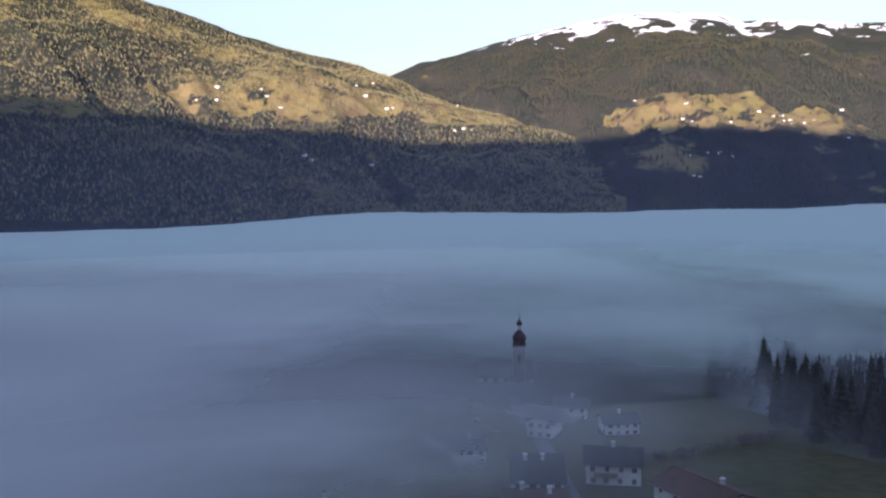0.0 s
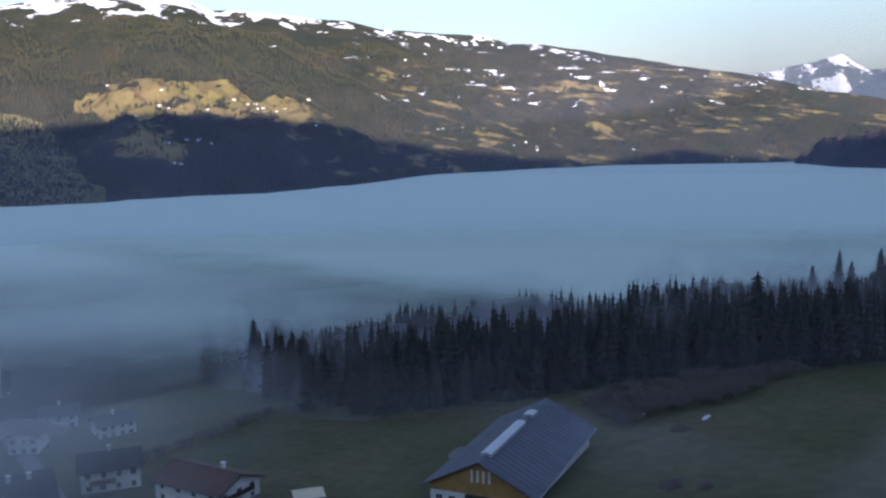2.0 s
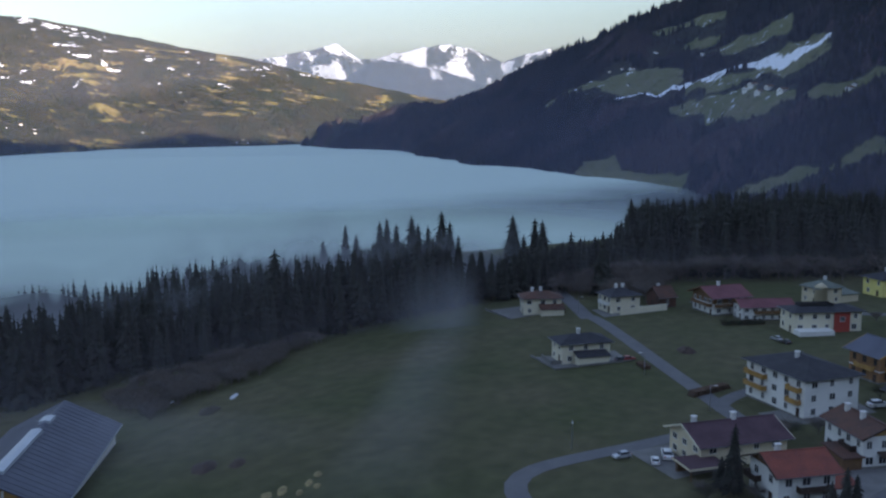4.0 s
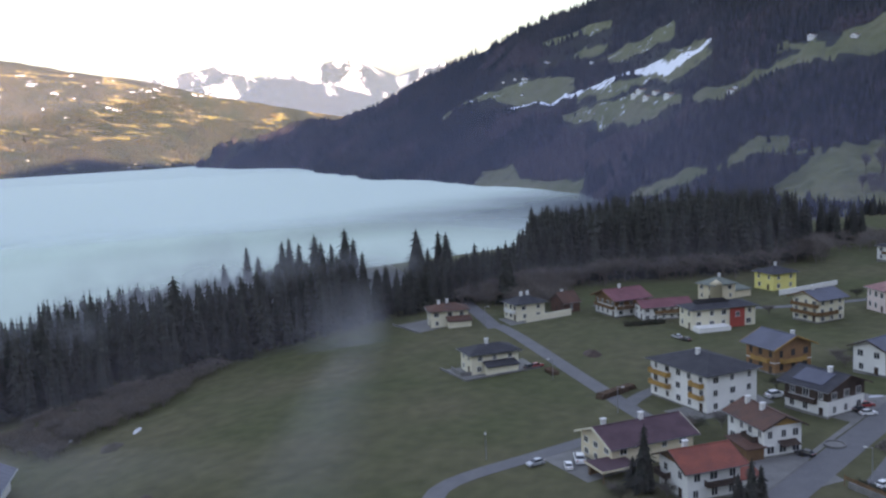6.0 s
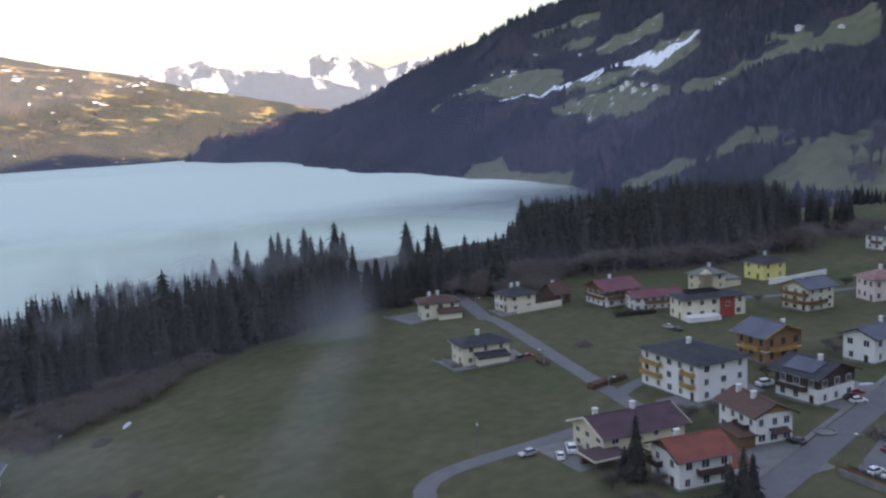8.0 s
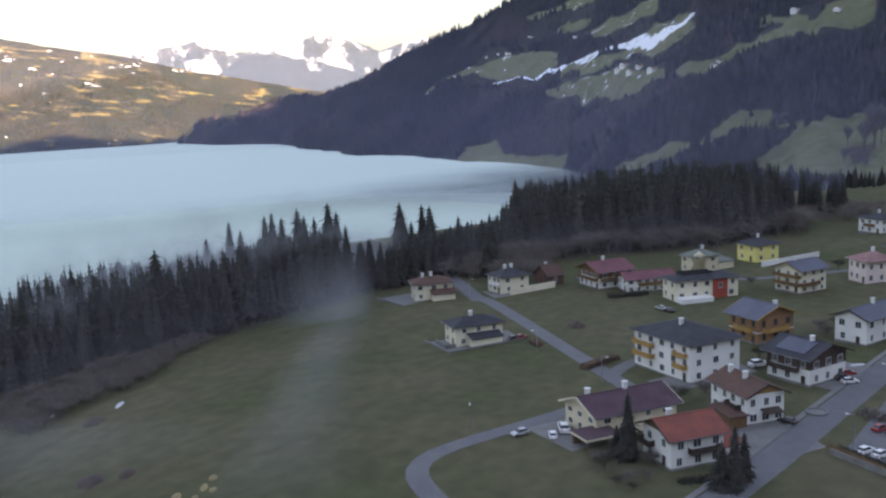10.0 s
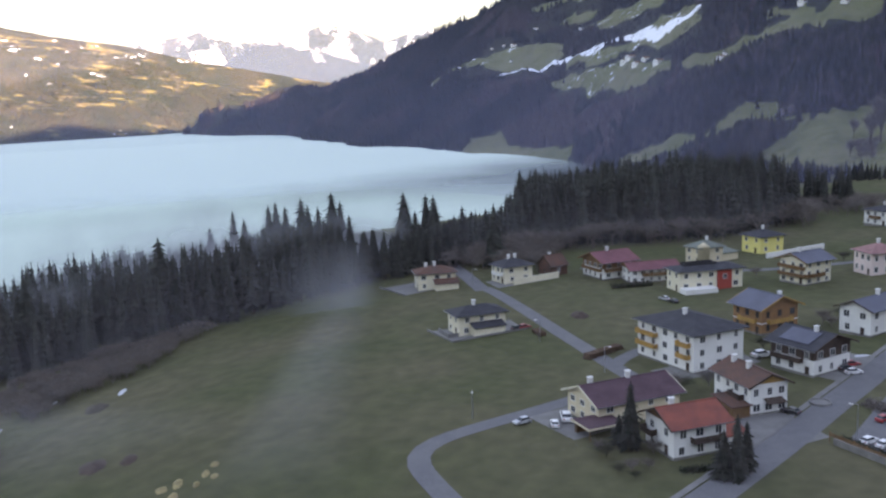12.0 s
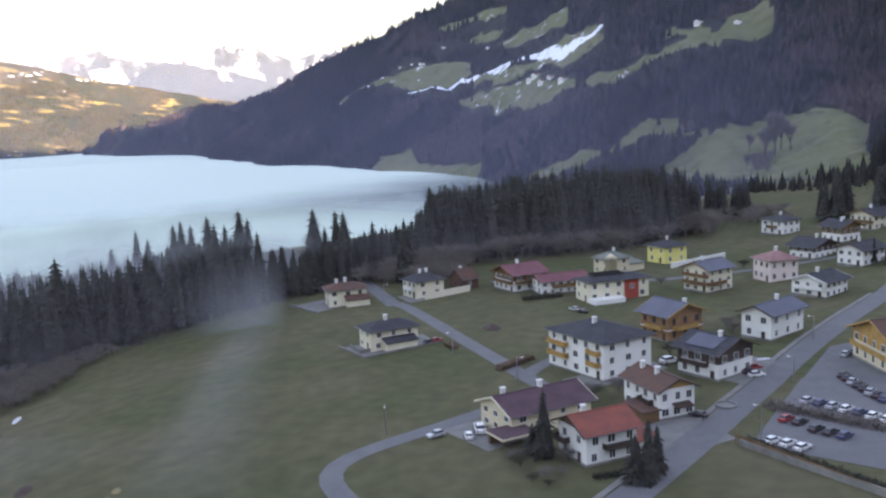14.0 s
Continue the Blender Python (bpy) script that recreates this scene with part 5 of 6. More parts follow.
house("roadside_farmhouse", 52, 176.5, 29, 15, 21, 4.6, "white farmhouse with long dark brown roof beside the pasture", WHITE, BROWNTILE, "gable", "y", 20, 1.0, cols=(3, 4), balconies=(("x", 2.0, 11.0, 2.9, 1.3),), boards=DARKWOOD, chimneys=((0.7, 0.4),), group=LOWER)
house("tan_shed", 66, 169, -12, 7, 6, 2.4, "small shed with pale tan roof", WOOD, BEIGE, "gable", "x", 18, 0.5, floors=1, cols=(1, 1), chimneys=(), group=LOWER, plinth=0)


def barn():
    t = thing("cattle_barn", 103.5, 133.8, 35.4, -9.8, "big cattle barn with blue-grey sheet roof, ridge skylight and timber gable", "barn")
    L, W, eave, rise = 50.0, 24.5, 4.6, 6.2
    part("wall", Solid().prism([(1, -4), (W - 1, -4), (W - 1, eave), (W / 2, eave + rise - 0.8), (1, eave)], 1.2, L - 1, "x"), WHITE, t)
    part("gable_cladding", Solid().prism([(0.9, 3.2), (W - 0.9, 3.2), (W - 0.9, eave), (W / 2, eave + rise - 0.7), (0.9, eave)], 1.1, 1.6, "x"), HONEY, t, "honey-coloured timber gable")
    part("roof", Solid().prism([(-0.5, eave - 0.5), (W / 2, eave + rise - 0.3), (W + 0.5, eave - 0.5), (W + 0.5, eave - 0.2), (W / 2, eave + rise), (-0.5, eave - 0.2)], 0, L, "x"), BLUEROOF, t)
    for k in range(24):
        u = 1.0 + k * (L - 2) / 23
        for sgn in (-1, 1):
            a, b = (W / 2 - 0.5, -0.4) if sgn < 0 else (W / 2 + 0.5, W + 0.4)
            za, zb = eave + rise - 0.22, eave - 0.17
            part("roof_seam", Solid().prism([(a, za), (b, zb), (b, zb + 0.07), (a, za + 0.07)], u, u + 0.07, "x"), BLUEROOF, t)
    part("ridge_skylight", Solid().prism([(W / 2 - 1.3, eave + rise - 0.5), (W / 2 + 1.3, eave + rise - 0.5), (W / 2 + 1.2, eave + rise + 0.15), (W / 2, eave + rise + 0.42), (W / 2 - 1.2, eave + rise + 0.15)], 5, 29, "x"), SKYLIGHT, t, "long milky ridge skylight")
    part("roof_vent", Solid().prism([(W / 2 - 1.3, eave + rise - 0.5), (W / 2 + 1.3, eave + rise - 0.5), (W / 2 + 1.2, eave + rise + 0.15), (W / 2, eave + rise + 0.42), (W / 2 - 1.2, eave + rise + 0.15)], 34, 38, "x"), SKYLIGHT, t, "short milky ridge vent")
    part("gutter", Solid().box(0, -0.75, eave - 0.55, L, -0.5, eave - 0.38), METAL, t)
    for u in (3.5, 6.5, 18.5, 21.5):
        put_window(t, 1.2, u, 1.2, -90, 1.4, 1.0)
    part("barn_door", Solid().box(1.0, 9.0, -2, 1.3, 15.5, 3.1), DARKWOOD, t)
    for u in (9.8, 11.1, 12.4, 13.7):
        part("gable_slat", Solid().box(0.9, u, 6.0, 1.2, u + 0.45, 8.6), FRAME, t)
    return t


barn()


def church():
    t = thing("church", 11.1, 436.4, -8, -50.5, "church with onion-domed white tower rising out of the fog", "church")
    part("nave", Solid().prism([(0, -3), (14, -3), (14, 8), (7, 14.5), (0, 8)], 0, 26, "x"), WHITE, t)
    part("nave_roof", Solid().prism([(-0.7, 7.6), (7, 14.9), (14.7, 7.6), (14.7, 8.0), (7, 15.4), (-0.7, 8.0)], -0.6, 26.6, "x"), SLATE, t)
    for u in (3, 8, 13, 24):
        put_window(t, u, 0, 2.5, 0, 1.4, 4.2, STONE)
    cx, cy, w = 20.0, -2.6, 2.9
    tower = part("tower", Solid().box(cx - w, cy - w, -3, cx + w, cy + w, 25.0), WHITE, t)
    part("cornice", Solid().box(cx - w - 0.35, cy - w - 0.35, 24.6, cx + w + 0.35, cy + w + 0.35, 25.2), STONE, tower)
    for a, b, turn in ((cx, cy - w, 0), (cx - w, cy, -90)):
        put_window(tower, a, b, 17.5, turn, 1.1, 3.2, STONE)
    part("dome", Solid().lathe([(w + 0.5, 25.2), (w + 0.6, 25.8), (w - 0.2, 26.6), (w + 0.5, 28.0), (w + 0.6, 29.2), (w - 0.4, 30.8), (1.4, 32.0), (1.0, 32.8)], cx, cy, 16), COPPER, t, "dark red onion dome", True)
    lan = part("lantern", Solid().lathe([(1.0, 32.8), (1.0, 35.0), (1.4, 35.2)], cx, cy, 10), WHITE, t, "white lantern")
    part("lantern_dome", Solid().lathe([(1.4, 35.2), (1.5, 36.2), (0.7, 37.2), (0.25, 38.2), (0.08, 40.5)], cx, cy, 10), COPPER, lan, "", True)
    part("cross", Solid().box(cx - 0.06, cy - 0.06, 40.0, cx + 0.06, cy + 0.06, 42.0).box(cx - 0.5, cy - 0.05, 41.1, cx + 0.5, cy + 0.05, 41.25), DARK, t)


church()

# ---- roads and yards ----
strip("road_main", [(100, 24), (142, 6), (164, -3), (192, -13.6), (204, -18.4), (226, -26.8), (244, -34.2), (266.7, -45), (290, -57.8), (330, -76), (372, -98), (430, -130)], 6.6, ASPHALT, "grey asphalt village road", "road", 0.06)
strip("road_meadow", [(288, 95), (280.3, 88), (258.6, 71.8), (235.9, 55.4), (217.8, 42), (205.7, 33.4), (198, 27), (188, 21)], 4.6, ASPHALT, "narrow asphalt lane past the meadow", "road", 0.05)
strip("road_field", [(118, 36), (129, 46), (138.8, 55.1), (145, 60.3), (150.1, 61.4), (154.6, 59), (161.2, 54.3), (172.1, 45.9), (180.4, 40), (192, 32)], 4.4, ASPHALT, "narrow asphalt lane with a bend", "road", 0.07)
strip("road_branch", [(207, 35), (214, 34.4), (222.6, 31), (229, 27)], 4.0, ASPHALT, "short asphalt drive", "road", 0.08)
strip("road_lane", [(284, 94), (306, 108), (330, 124)], 5.5, ASPHALT, "narrow asphalt lane by the houses", "road", 0.05)
strip("road_lower", [(26, 176), (26, 197), (26.2, 229), (27, 262), (27, 294), (26, 330), (24, 390)], 5.0, ASPHALT, "asphalt lane down into the misty village", "road", 0.06)
strip("road_upper", [(372, -98), (350, -40), (330, 6), (322, 40), (326, 70)], 4.0, ASPHALT, "asphalt lane between the upper houses", "road", 0.06)
strip("pavement_walk", [(101.5, 27.9), (143.6, 9.9), (165.6, 0.9), (193.6, -9.7), (205.5, -14.5), (227.5, -22.9), (245.6, -30.4), (268.3, -41.2), (292, -54.2)], 1.3, PAVING, "pale concrete pavement beside the road", "pavement", 0.16)
area("pavement_car_park", [(169, -14.5), (210, -27), (226, -52), (150, -52)], ASPHALT, "grey asphalt car park", "car park", 0.10)
area("pavement_car_park_upper", [(206, -26), (236, -36), (250, -58), (214, -56)], ASPHALT, "grey asphalt car park", "car park", 0.09)
area("pavement_terrace", [(276, 119), (290, 108), (300, 120), (286, 134)], PAVING, "grey paved house terrace", "terrace")
area("pavement_house_yard", [(222, 81), (238, 66), (247, 73), (231, 92)], PAVING, "grey paved house yard", "yard")
area("pavement_guest_yard", [(201, 17), (218, 2), (226, 8), (206, 26)], PAVING, "grey paved yard", "yard", 0.03)
area("pavement_forecourt", [(160, 33), (170, 45), (184, 34), (174, 22)], PAVING, "grey paved forecourt", "yard", 0.03)
area("pavement_drive", [(158, 2), (170, 12), (186, -2), (172, -12)], PAVING, "grey paved drive", "yard", 0.03)
area("pavement_chalet_yard", [(206, -14), (224, -24), (232, -12), (214, -2)], PAVING, "grey paved yard", "yard", 0.03)
area("pavement_garage_yard", [(288, 90), (304, 76), (312, 84), (298, 98)], PAVING, "grey paved garage yard", "yard", 0.03)


def low_wall(name, a, b, h, w, mat, label, category):
    """One unbroken wall along a line, its top following the land."""
    a, b = Vector(a), Vector(b)
    side = Vector((-(b - a).y, (b - a).x)).normalized() * w / 2
    n = max(2, int((b - a).length / 3))
    vs, fs = [], []
    for k in range(n + 1):
        p = a.lerp(b, k / n)
        z = gz(p.x, p.y)
        vs += [(p.x - side.x, p.y - side.y, z - 0.5), (p.x + side.x, p.y + side.y, z - 0.5), (p.x + side.x, p.y + side.y, z + h), (p.x - side.x, p.y - side.y, z + h)]
    for k in range(n):
        fs += [(4 * k + i, 4 * k + (i + 1) % 4, 4 * k + 4 + (i + 1) % 4, 4 * k + 4 + i) for i in range(4)]
    fs += [(0, 1, 2, 3), (4 * n, 4 * n + 3, 4 * n + 2, 4 * n + 1)]
    return tagged(new(name, Solid().add(vs, fs).mesh(name, mat)), label, category)


def board_fence(a, b, label):
    """A fence of posts and level boards."""
    a, b = Vector(a), Vector(b)
    d = b - a
    t = thing("timber_fence", a.x, a.y, math.degrees(math.atan2(d.y, d.x)), None, label, "fence")
    n = int(d.length / 2.5)
    post, board = Solid().box(-0.06, -0.06, -0.3, 0.06, 0.06, 2.2).mesh("post", WOOD), Solid().box(0.0, -0.02, 0, d.length / n, 0.02, 0.18).mesh("board", WOOD)
    for k in range(n + 1):
        part("post", post, None, t).location = (d.length * k / n, 0, 0)
        if k < n:
            for z in (1.3, 1.55, 1.8):
                part("board", board, None, t).location = (d.length * k / n, -0.08, z)


low_wall("garden_wall", (221, 81), (238, 65), 0.5, 0.35, PAVING, "pale low concrete wall round a terrace", "wall")
low_wall("garden_wall", (221, 81), (232, 93), 0.5, 0.35, PAVING, "pale low concrete wall round a terrace", "wall")
low_wall("garden_wall", (275, 119), (288, 135), 0.5, 0.35, PAVING, "pale low concrete wall round a terrace", "wall")
low_wall("garage_wall", (293, 86), (308, 74), 2.2, 0.4, CREAM, "cream rendered garage wall", "wall")
low_wall("yard_wall", (352, 6), (372, -14), 2.0, 0.5, WHITE, "long white rendered yard wall", "wall")
low_wall("retaining_wall", (168.5, -12.6), (147.5, -33.8), 1.2, 0.6, STONE, "grey stone retaining wall of the car park", "wall")
board_fence((169.3, -11.8), (148.1, -33), "brown timber fence on the car park wall")

# ---- cars ----
def car_kind(colour_name, colour):
    paint = material("car_paint_" + colour_name, colour, 0.3, vary=0.05, spec=0.6)
    body = Solid().prism([(-2.1, 0.28), (2.1, 0.28), (2.15, 0.55), (2.0, 0.78), (1.05, 0.92), (-1.7, 0.98), (-2.12, 0.80)], -0.86, 0.86, "y")
    cabin = Solid().add([(-1.75, -0.78, 0.96), (1.05, -0.80, 0.90), (1.05, 0.80, 0.90), (-1.75, 0.78, 0.96), (-1.35, -0.62, 1.42), (0.25, -0.64, 1.46), (0.25, 0.64, 1.46), (-1.35, 0.62, 1.42)],
                        [(0, 1, 5, 4), (1, 2, 6, 5), (2, 3, 7, 6), (3, 0, 4, 7), (4, 5, 6, 7), (3, 2, 1, 0)])
    top = Solid().add([(-1.38, -0.63, 1.43), (0.28, -0.65, 1.47), (0.28, 0.65, 1.47), (-1.38, 0.63, 1.43), (-1.3, -0.55, 1.49), (0.15, -0.57, 1.52), (0.15, 0.57, 1.52), (-1.3, 0.55, 1.49)],
                      [(0, 1, 5, 4), (1, 2, 6, 5), (2, 3, 7, 6), (3, 0, 4, 7), (4, 5, 6, 7), (3, 2, 1, 0)])
    tyre = Solid()
    n = 12
    tyre.prism([(0.32 * math.cos(6.283 * k / n), 0.32 + 0.32 * math.sin(6.283 * k / n)) for k in range(n)], -0.11, 0.11, "y")
    rim = Solid().prism([(0.19 * math.cos(6.283 * k / 8), 0.32 + 0.19 * math.sin(6.283 * k / 8)) for k in range(8)], -0.12, 0.12, "y")
    lamp, tail = Solid().box(2.02, -0.18, 0.6, 2.14, 0.18, 0.74), Solid().box(-2.16, -0.12, 0.68, -2.06, 0.12, 0.9)
    return {"body": body.mesh("body", paint), "glasshouse": cabin.mesh("glasshouse", GLASS), "roof_panel": top.mesh("roof_panel", paint), "wheel": tyre.mesh("wheel", DARK), "rim": rim.mesh("rim", METAL),
            "headlight": lamp.mesh("headlight", FRAME), "taillight": tail.mesh("taillight", REDWALL)}


CARS = {name: car_kind(name, c) for name, c in (("white", (0.75, 0.75, 0.74)), ("black", (0.02, 0.02, 0.024)), ("red", (0.35, 0.03, 0.03)), ("silver", (0.40, 0.42, 0.44)), ("blue", (0.03, 0.05, 0.12)))}


def car(x, y, yaw, colour, where="parked in the car park", lift=0.11, size=0.88):
    m = CARS[colour]
    t = thing("car", x, y, yaw, gz(x, y) + lift, f"{colour} car {where}", "car", "parked cars")
    t.scale = (size, size, size)
    for key in ("body", "glasshouse", "roof_panel"):
        part(key, m[key], None, t)
    for wx in (-1.32, 1.32):
        for wy in (-0.78, 0.78):
            w = part("wheel", m["wheel"], None, t)
            w.location = (wx, wy, 0)
            part("rim", m["rim"], None, w)
    for wy in (-0.58, 0.58):
        part("headlight", m["headlight"], None, t).location = (0, wy, 0)
        part("taillight", m["taillight"], None, t).location = (0, wy, 0)
    return t


for x, y, c in ((170.0, -18.3, "white"), (168.7, -20.8, "white"), (166.9, -23.1, "white"), (182.0, -21.6, "red"), (180.3, -23.9, "black"), (176.6, -26.4, "black"), (174.9, -28.7, "black"), (173.1, -30.9, "blue"), (193.2, -26.6, "silver"), (191.5, -28.8, "blue"),
                (189.8, -31.0, "silver"), (187.9, -33.2, "white"), (185.9, -35.3, "blue"), (183.8, -37.4, "white"), (181.8, -39.6, "white")):
    car(x, y, 322, c)
for x, y, c in ((210.6, -35.6, "black"), (208.2, -36.2, "black"), (205.8, -36.9, "silver"), (203.4, -37.6, "black"), (201.0, -38.4, "black"), (198.6, -39.2, "silver"), (196.2, -40.1, "black"), (193.8, -41.0, "blue"), (227.2, -38.4, "silver"), (229.0, -40.6, "blue"), (230.6, -42.8, "black"), (232.0, -45.2, "silver")):
    car(x, y, 335, c)
car(166.3, 45.2, 140, "silver", "on the narrow lane", 0.08)
car(166.5, 38.5, 20, "white", "on the paved forecourt", 0.05)
car(170.5, 37.2, 20, "white", "on the paved forecourt", 0.05, 1.2)
car(183.5, -5, 60, "black", "beside the brown-roofed house", 0.05)
car(214, -16.4, 300, "black", "beside the chalet", 0.05)
car(217.6, -17.4, 300, "red", "beside the chalet", 0.05)
car(219.4, -14.6, 300, "red", "beside the chalet", 0.05)
car(211.6, -17.6, 300, "white", "beside the chalet", 0.05)
car(222, 2, 310, "white", "between the houses", 0.05, 1.2)
car(238, 66, 320, "red", "beside the meadow house", 0.06)
car(236.4, 67.6, 320, "black", "beside the meadow house", 0.06)
car(276, 30, 50, "black", "beside the red-fronted house", 0.06)
car(279, 33, 50, "silver", "beside the red-fronted house", 0.06)

# ---- gardens, hedges, heaps ----
def garden_spruce(x, y, h, kind, wide):
    conifer(x, y, h, kind, "dark spruce in a house garden", "garden spruces", wide)


for x, y, h, k, w in ((158.0, 22.0, 13.0, 0, 1.25), (160.0, 24.5, 6.0, 2, 1.7), (151.5, 3.0, 10.5, 1, 1.4), (149.5, 5.0, 8.5, 2, 1.4), (153.4, 1.6, 8.8, 4, 1.4), (148.4, 2.6, 6.0, 0, 1.6), (331, -66, 12, 2, 1.0), (336, -62, 9, 1, 1.0)):
    garden_spruce(x, y, h, k, w)


def shrub(x, y, size, mat, label, seed):
    v, f = SHRUBS[seed % 3]
    ob = new("shrub", np_mesh("shrub", v * size, f, [mat]))
    ob.matrix_basis = pose(x, y, gz(x, y) - 0.1, 0, 0, seed * 47)
    return tagged(ob, label, "shrub", "garden shrubs")


SHRUBS = [twig_cloud(2.4, 2.0, 420, random.Random(s), 12) for s in (51, 52, 53)]
for i, (x, y, s) in enumerate(((153, 25.5, 1.2), (155.5, 27, 1.0), (148.5, 20, 0.9), (147, 22.2, 0.7), (150, 17.5, 0.8), (157, 17.8, 1.1), (145.5, 19, 0.6), (188, 22, 1.6), (190.5, 19.5, 1.7), (193, 17, 1.5), (197, 12, 1.6), (205, 4.5, 1.3),
                               (228, 2, 1.4), (252, -14, 1.3), (256, -12, 1.5), (262, -17, 1.4), (268, 3, 1.4), (318, 8, 1.3), (345, -20, 1.5), (300, 22, 1.2))):
    shrub(x, y, s, TWIGS if i % 3 else HEDGE, "leafless brown twiggy garden shrub" if i % 3 else "dark evergreen shrub in a garden", i)


def hedge(name, a, b, h, w, mat, label, seed):
    """A dense clipped or wild hedge of many short twigs along a line."""
    rng = random.Random(seed)
    a, b = Vector(a), Vector(b)
    d = (b - a).normalized()
    side = Vector((-d.y, d.x))
    vs, fs = [], []
    for k in range(int((b - a).length * 230)):
        p = a.lerp(b, rng.random()) + side * rng.gauss(0, w * 0.30)
        z = gz(p.x, p.y) + abs(rng.gauss(0, 1)) * h * 0.42
        i = len(vs)
        r = rng.uniform(0.14, 0.40)
        for _ in range(3):
            vs.append((p.x + rng.uniform(-r, r), p.y + rng.uniform(-r, r), z + rng.uniform(-r, r)))
        fs.append((i, i + 1, i + 2))
    return tagged(new(name, np_mesh(name, np.array(vs), np.array(fs), [mat])), label, "hedge")


hedge("hedge", (188, -22.4), (177, -38.5), 1.9, 2.4, TWIGS, "wild brown hedge between the rows of cars", 1)
hedge("hedge", (170.6, -13.6), (149.6, -34.8), 1.1, 1.2, HEDGE, "dark hedge along the car park wall", 3)

hedge("hedge", (293, 52), (300, 40), 1.8, 2.2, HEDGE, "dark clipped hedge below the long house", 5)
hedge("hedge", (191.5, -18.9), (187.5, -22.4), 1.7, 2.8, TWIGS, "reddish bare hedge at the car park entrance", 6)
hedge("hedge", (150, 12), (156, 0), 0.9, 1.2, HEDGE, "dark garden hedge by the red-roofed house", 7)


def log_pile(a, b, rows, label):
    """A stack of cut logs beside the lane."""
    a, b = Vector(a), Vector(b)
    d = (b - a).normalized()
    t = thing("log_pile", a.x, a.y, math.degrees(math.atan2(d.y, d.x)), None, label, "log pile")
    rng = random.Random(int(a.x))
    n = int((b - a).length / 0.55)
    log = [Solid().prism([(r * math.cos(6.283 * k / 7), r * math.sin(6.283 * k / 7)) for k in range(7)], -1.1, 1.1, "y").mesh("log", LOGS) for r in (0.24, 0.28, 0.21)]
    for row in range(rows):
        for k in range(n - row):
            o = part("log", log[rng.randrange(3)], None, t)
            o.location = (0.3 + 0.55 * k + 0.27 * row, rng.uniform(-0.15, 0.15), 0.25 + 0.46 * row)
    return t


log_pile((212, 42.5), (224, 36.0), 3, "long stack of brown logs beside the drive")
log_pile((231, 58.5), (236, 62.5), 2, "small stack of brown logs beside the lane")


def heap(name, x, y, rx, ry, h, mat, label, category, seed):
    rng = random.Random(seed)
    n, m = 22, 7
    vs = [(0, 0, h)]
    for j in range(1, m + 1):
        for i in range(n):
            w = 6.283 * i / n
            f = j / m
            k = 1 + 0.25 * noise.noise((math.cos(w) * 1.7 + seed, math.sin(w) * 1.7, f))
            vs.append((rx * f * k * math.cos(w), ry * f * k * math.sin(w), max(h * (1 - f * f) * rng.uniform(0.6, 1.15), -0.02) if j < m else -0.15))
    fs = [(0, 1 + i, 1 + (i + 1) % n) for i in range(n)]
    quads = [(1 + j * n + i, 1 + (j + 1) * n + i, 1 + (j + 1) * n + (i + 1) % n, 1 + j * n + (i + 1) % n) for j in range(m - 1) for i in range(n)]
    me = Solid().add(vs, fs + quads).mesh(name, mat, True)
    ob = new(name, me)
    ob.matrix_basis = pose(x, y, gz(x, y), 0, 0, 30)
    return tagged(ob, label, category)


heap("brush_heap", 255, 54, 4.6, 2.6, 1.2, DARKWOOD, "dark heap of cut brush in the meadow", "heap", 3)
for i, (x, y, rx, ry) in enumerate(((136.8, 98.3, 1.6, 0.9), (132.4, 97.3, 1.9, 0.8), (131.6, 94.8, 1.5, 0.8), (127.5, 99.9, 2.6, 1.0), (124.6, 101.4, 1.8, 1.2), (127.7, 96.0, 1.6, 0.7), (122.2, 97.0, 2.4, 1.1), (119.5, 100.4, 2.0, 0.9))):
    heap("hay_mound", x, y, rx, ry, 0.4, DRYGRASS, "pale mound of old hay in the meadow", "heap", 4 + 20 * i)
heap("brush_heap", 133.6, 125.4, 4.6, 3.0, 0.8, DARKWOOD, "dark flat heap of cut brush in the meadow", "heap", 13)
heap("brush_heap", 137.4, 119.6, 3.2, 1.8, 0.7, DARKWOOD, "dark flat heap of cut brush in the meadow", "heap", 14)
heap("earth_heap", 168, 156, 4.2, 3.0, 1.1, SOIL, "dark earth heap by the track", "heap", 6)
heap("snow_patch", 173.5, 175.5, 1.8, 0.9, 0.12, SNOW, "last patch of old snow in the meadow", "snow", 7)
heap("snow_patch", 180, 158.5, 3.6, 1.0, 0.14, SNOW, "last patch of old snow in the meadow", "snow", 8)
heap("snow_patch", 226, -20, 0.9, 2.2, 0.3, SNOW, "remnant of old snow beside the road", "snow", 9)
heap("silage_heap", 118, 184, 5.0, 3.2, 1.6, PAVING, "grey covered silage heap beside the barn", "heap", 10)


def pool(x, y, r):
    t = thing("fountain_basin", x, y, 0, None, "round pale stone basin on the lawn", "basin")
    part("rim", Solid().lathe([(r, -0.2), (r, 0.45), (r - 0.3, 0.5), (r - 0.35, 0.2), (0.05, 0.2)], 0, 0, 20), PAVING, t)


pool(190.5, -10.5, 2.2)


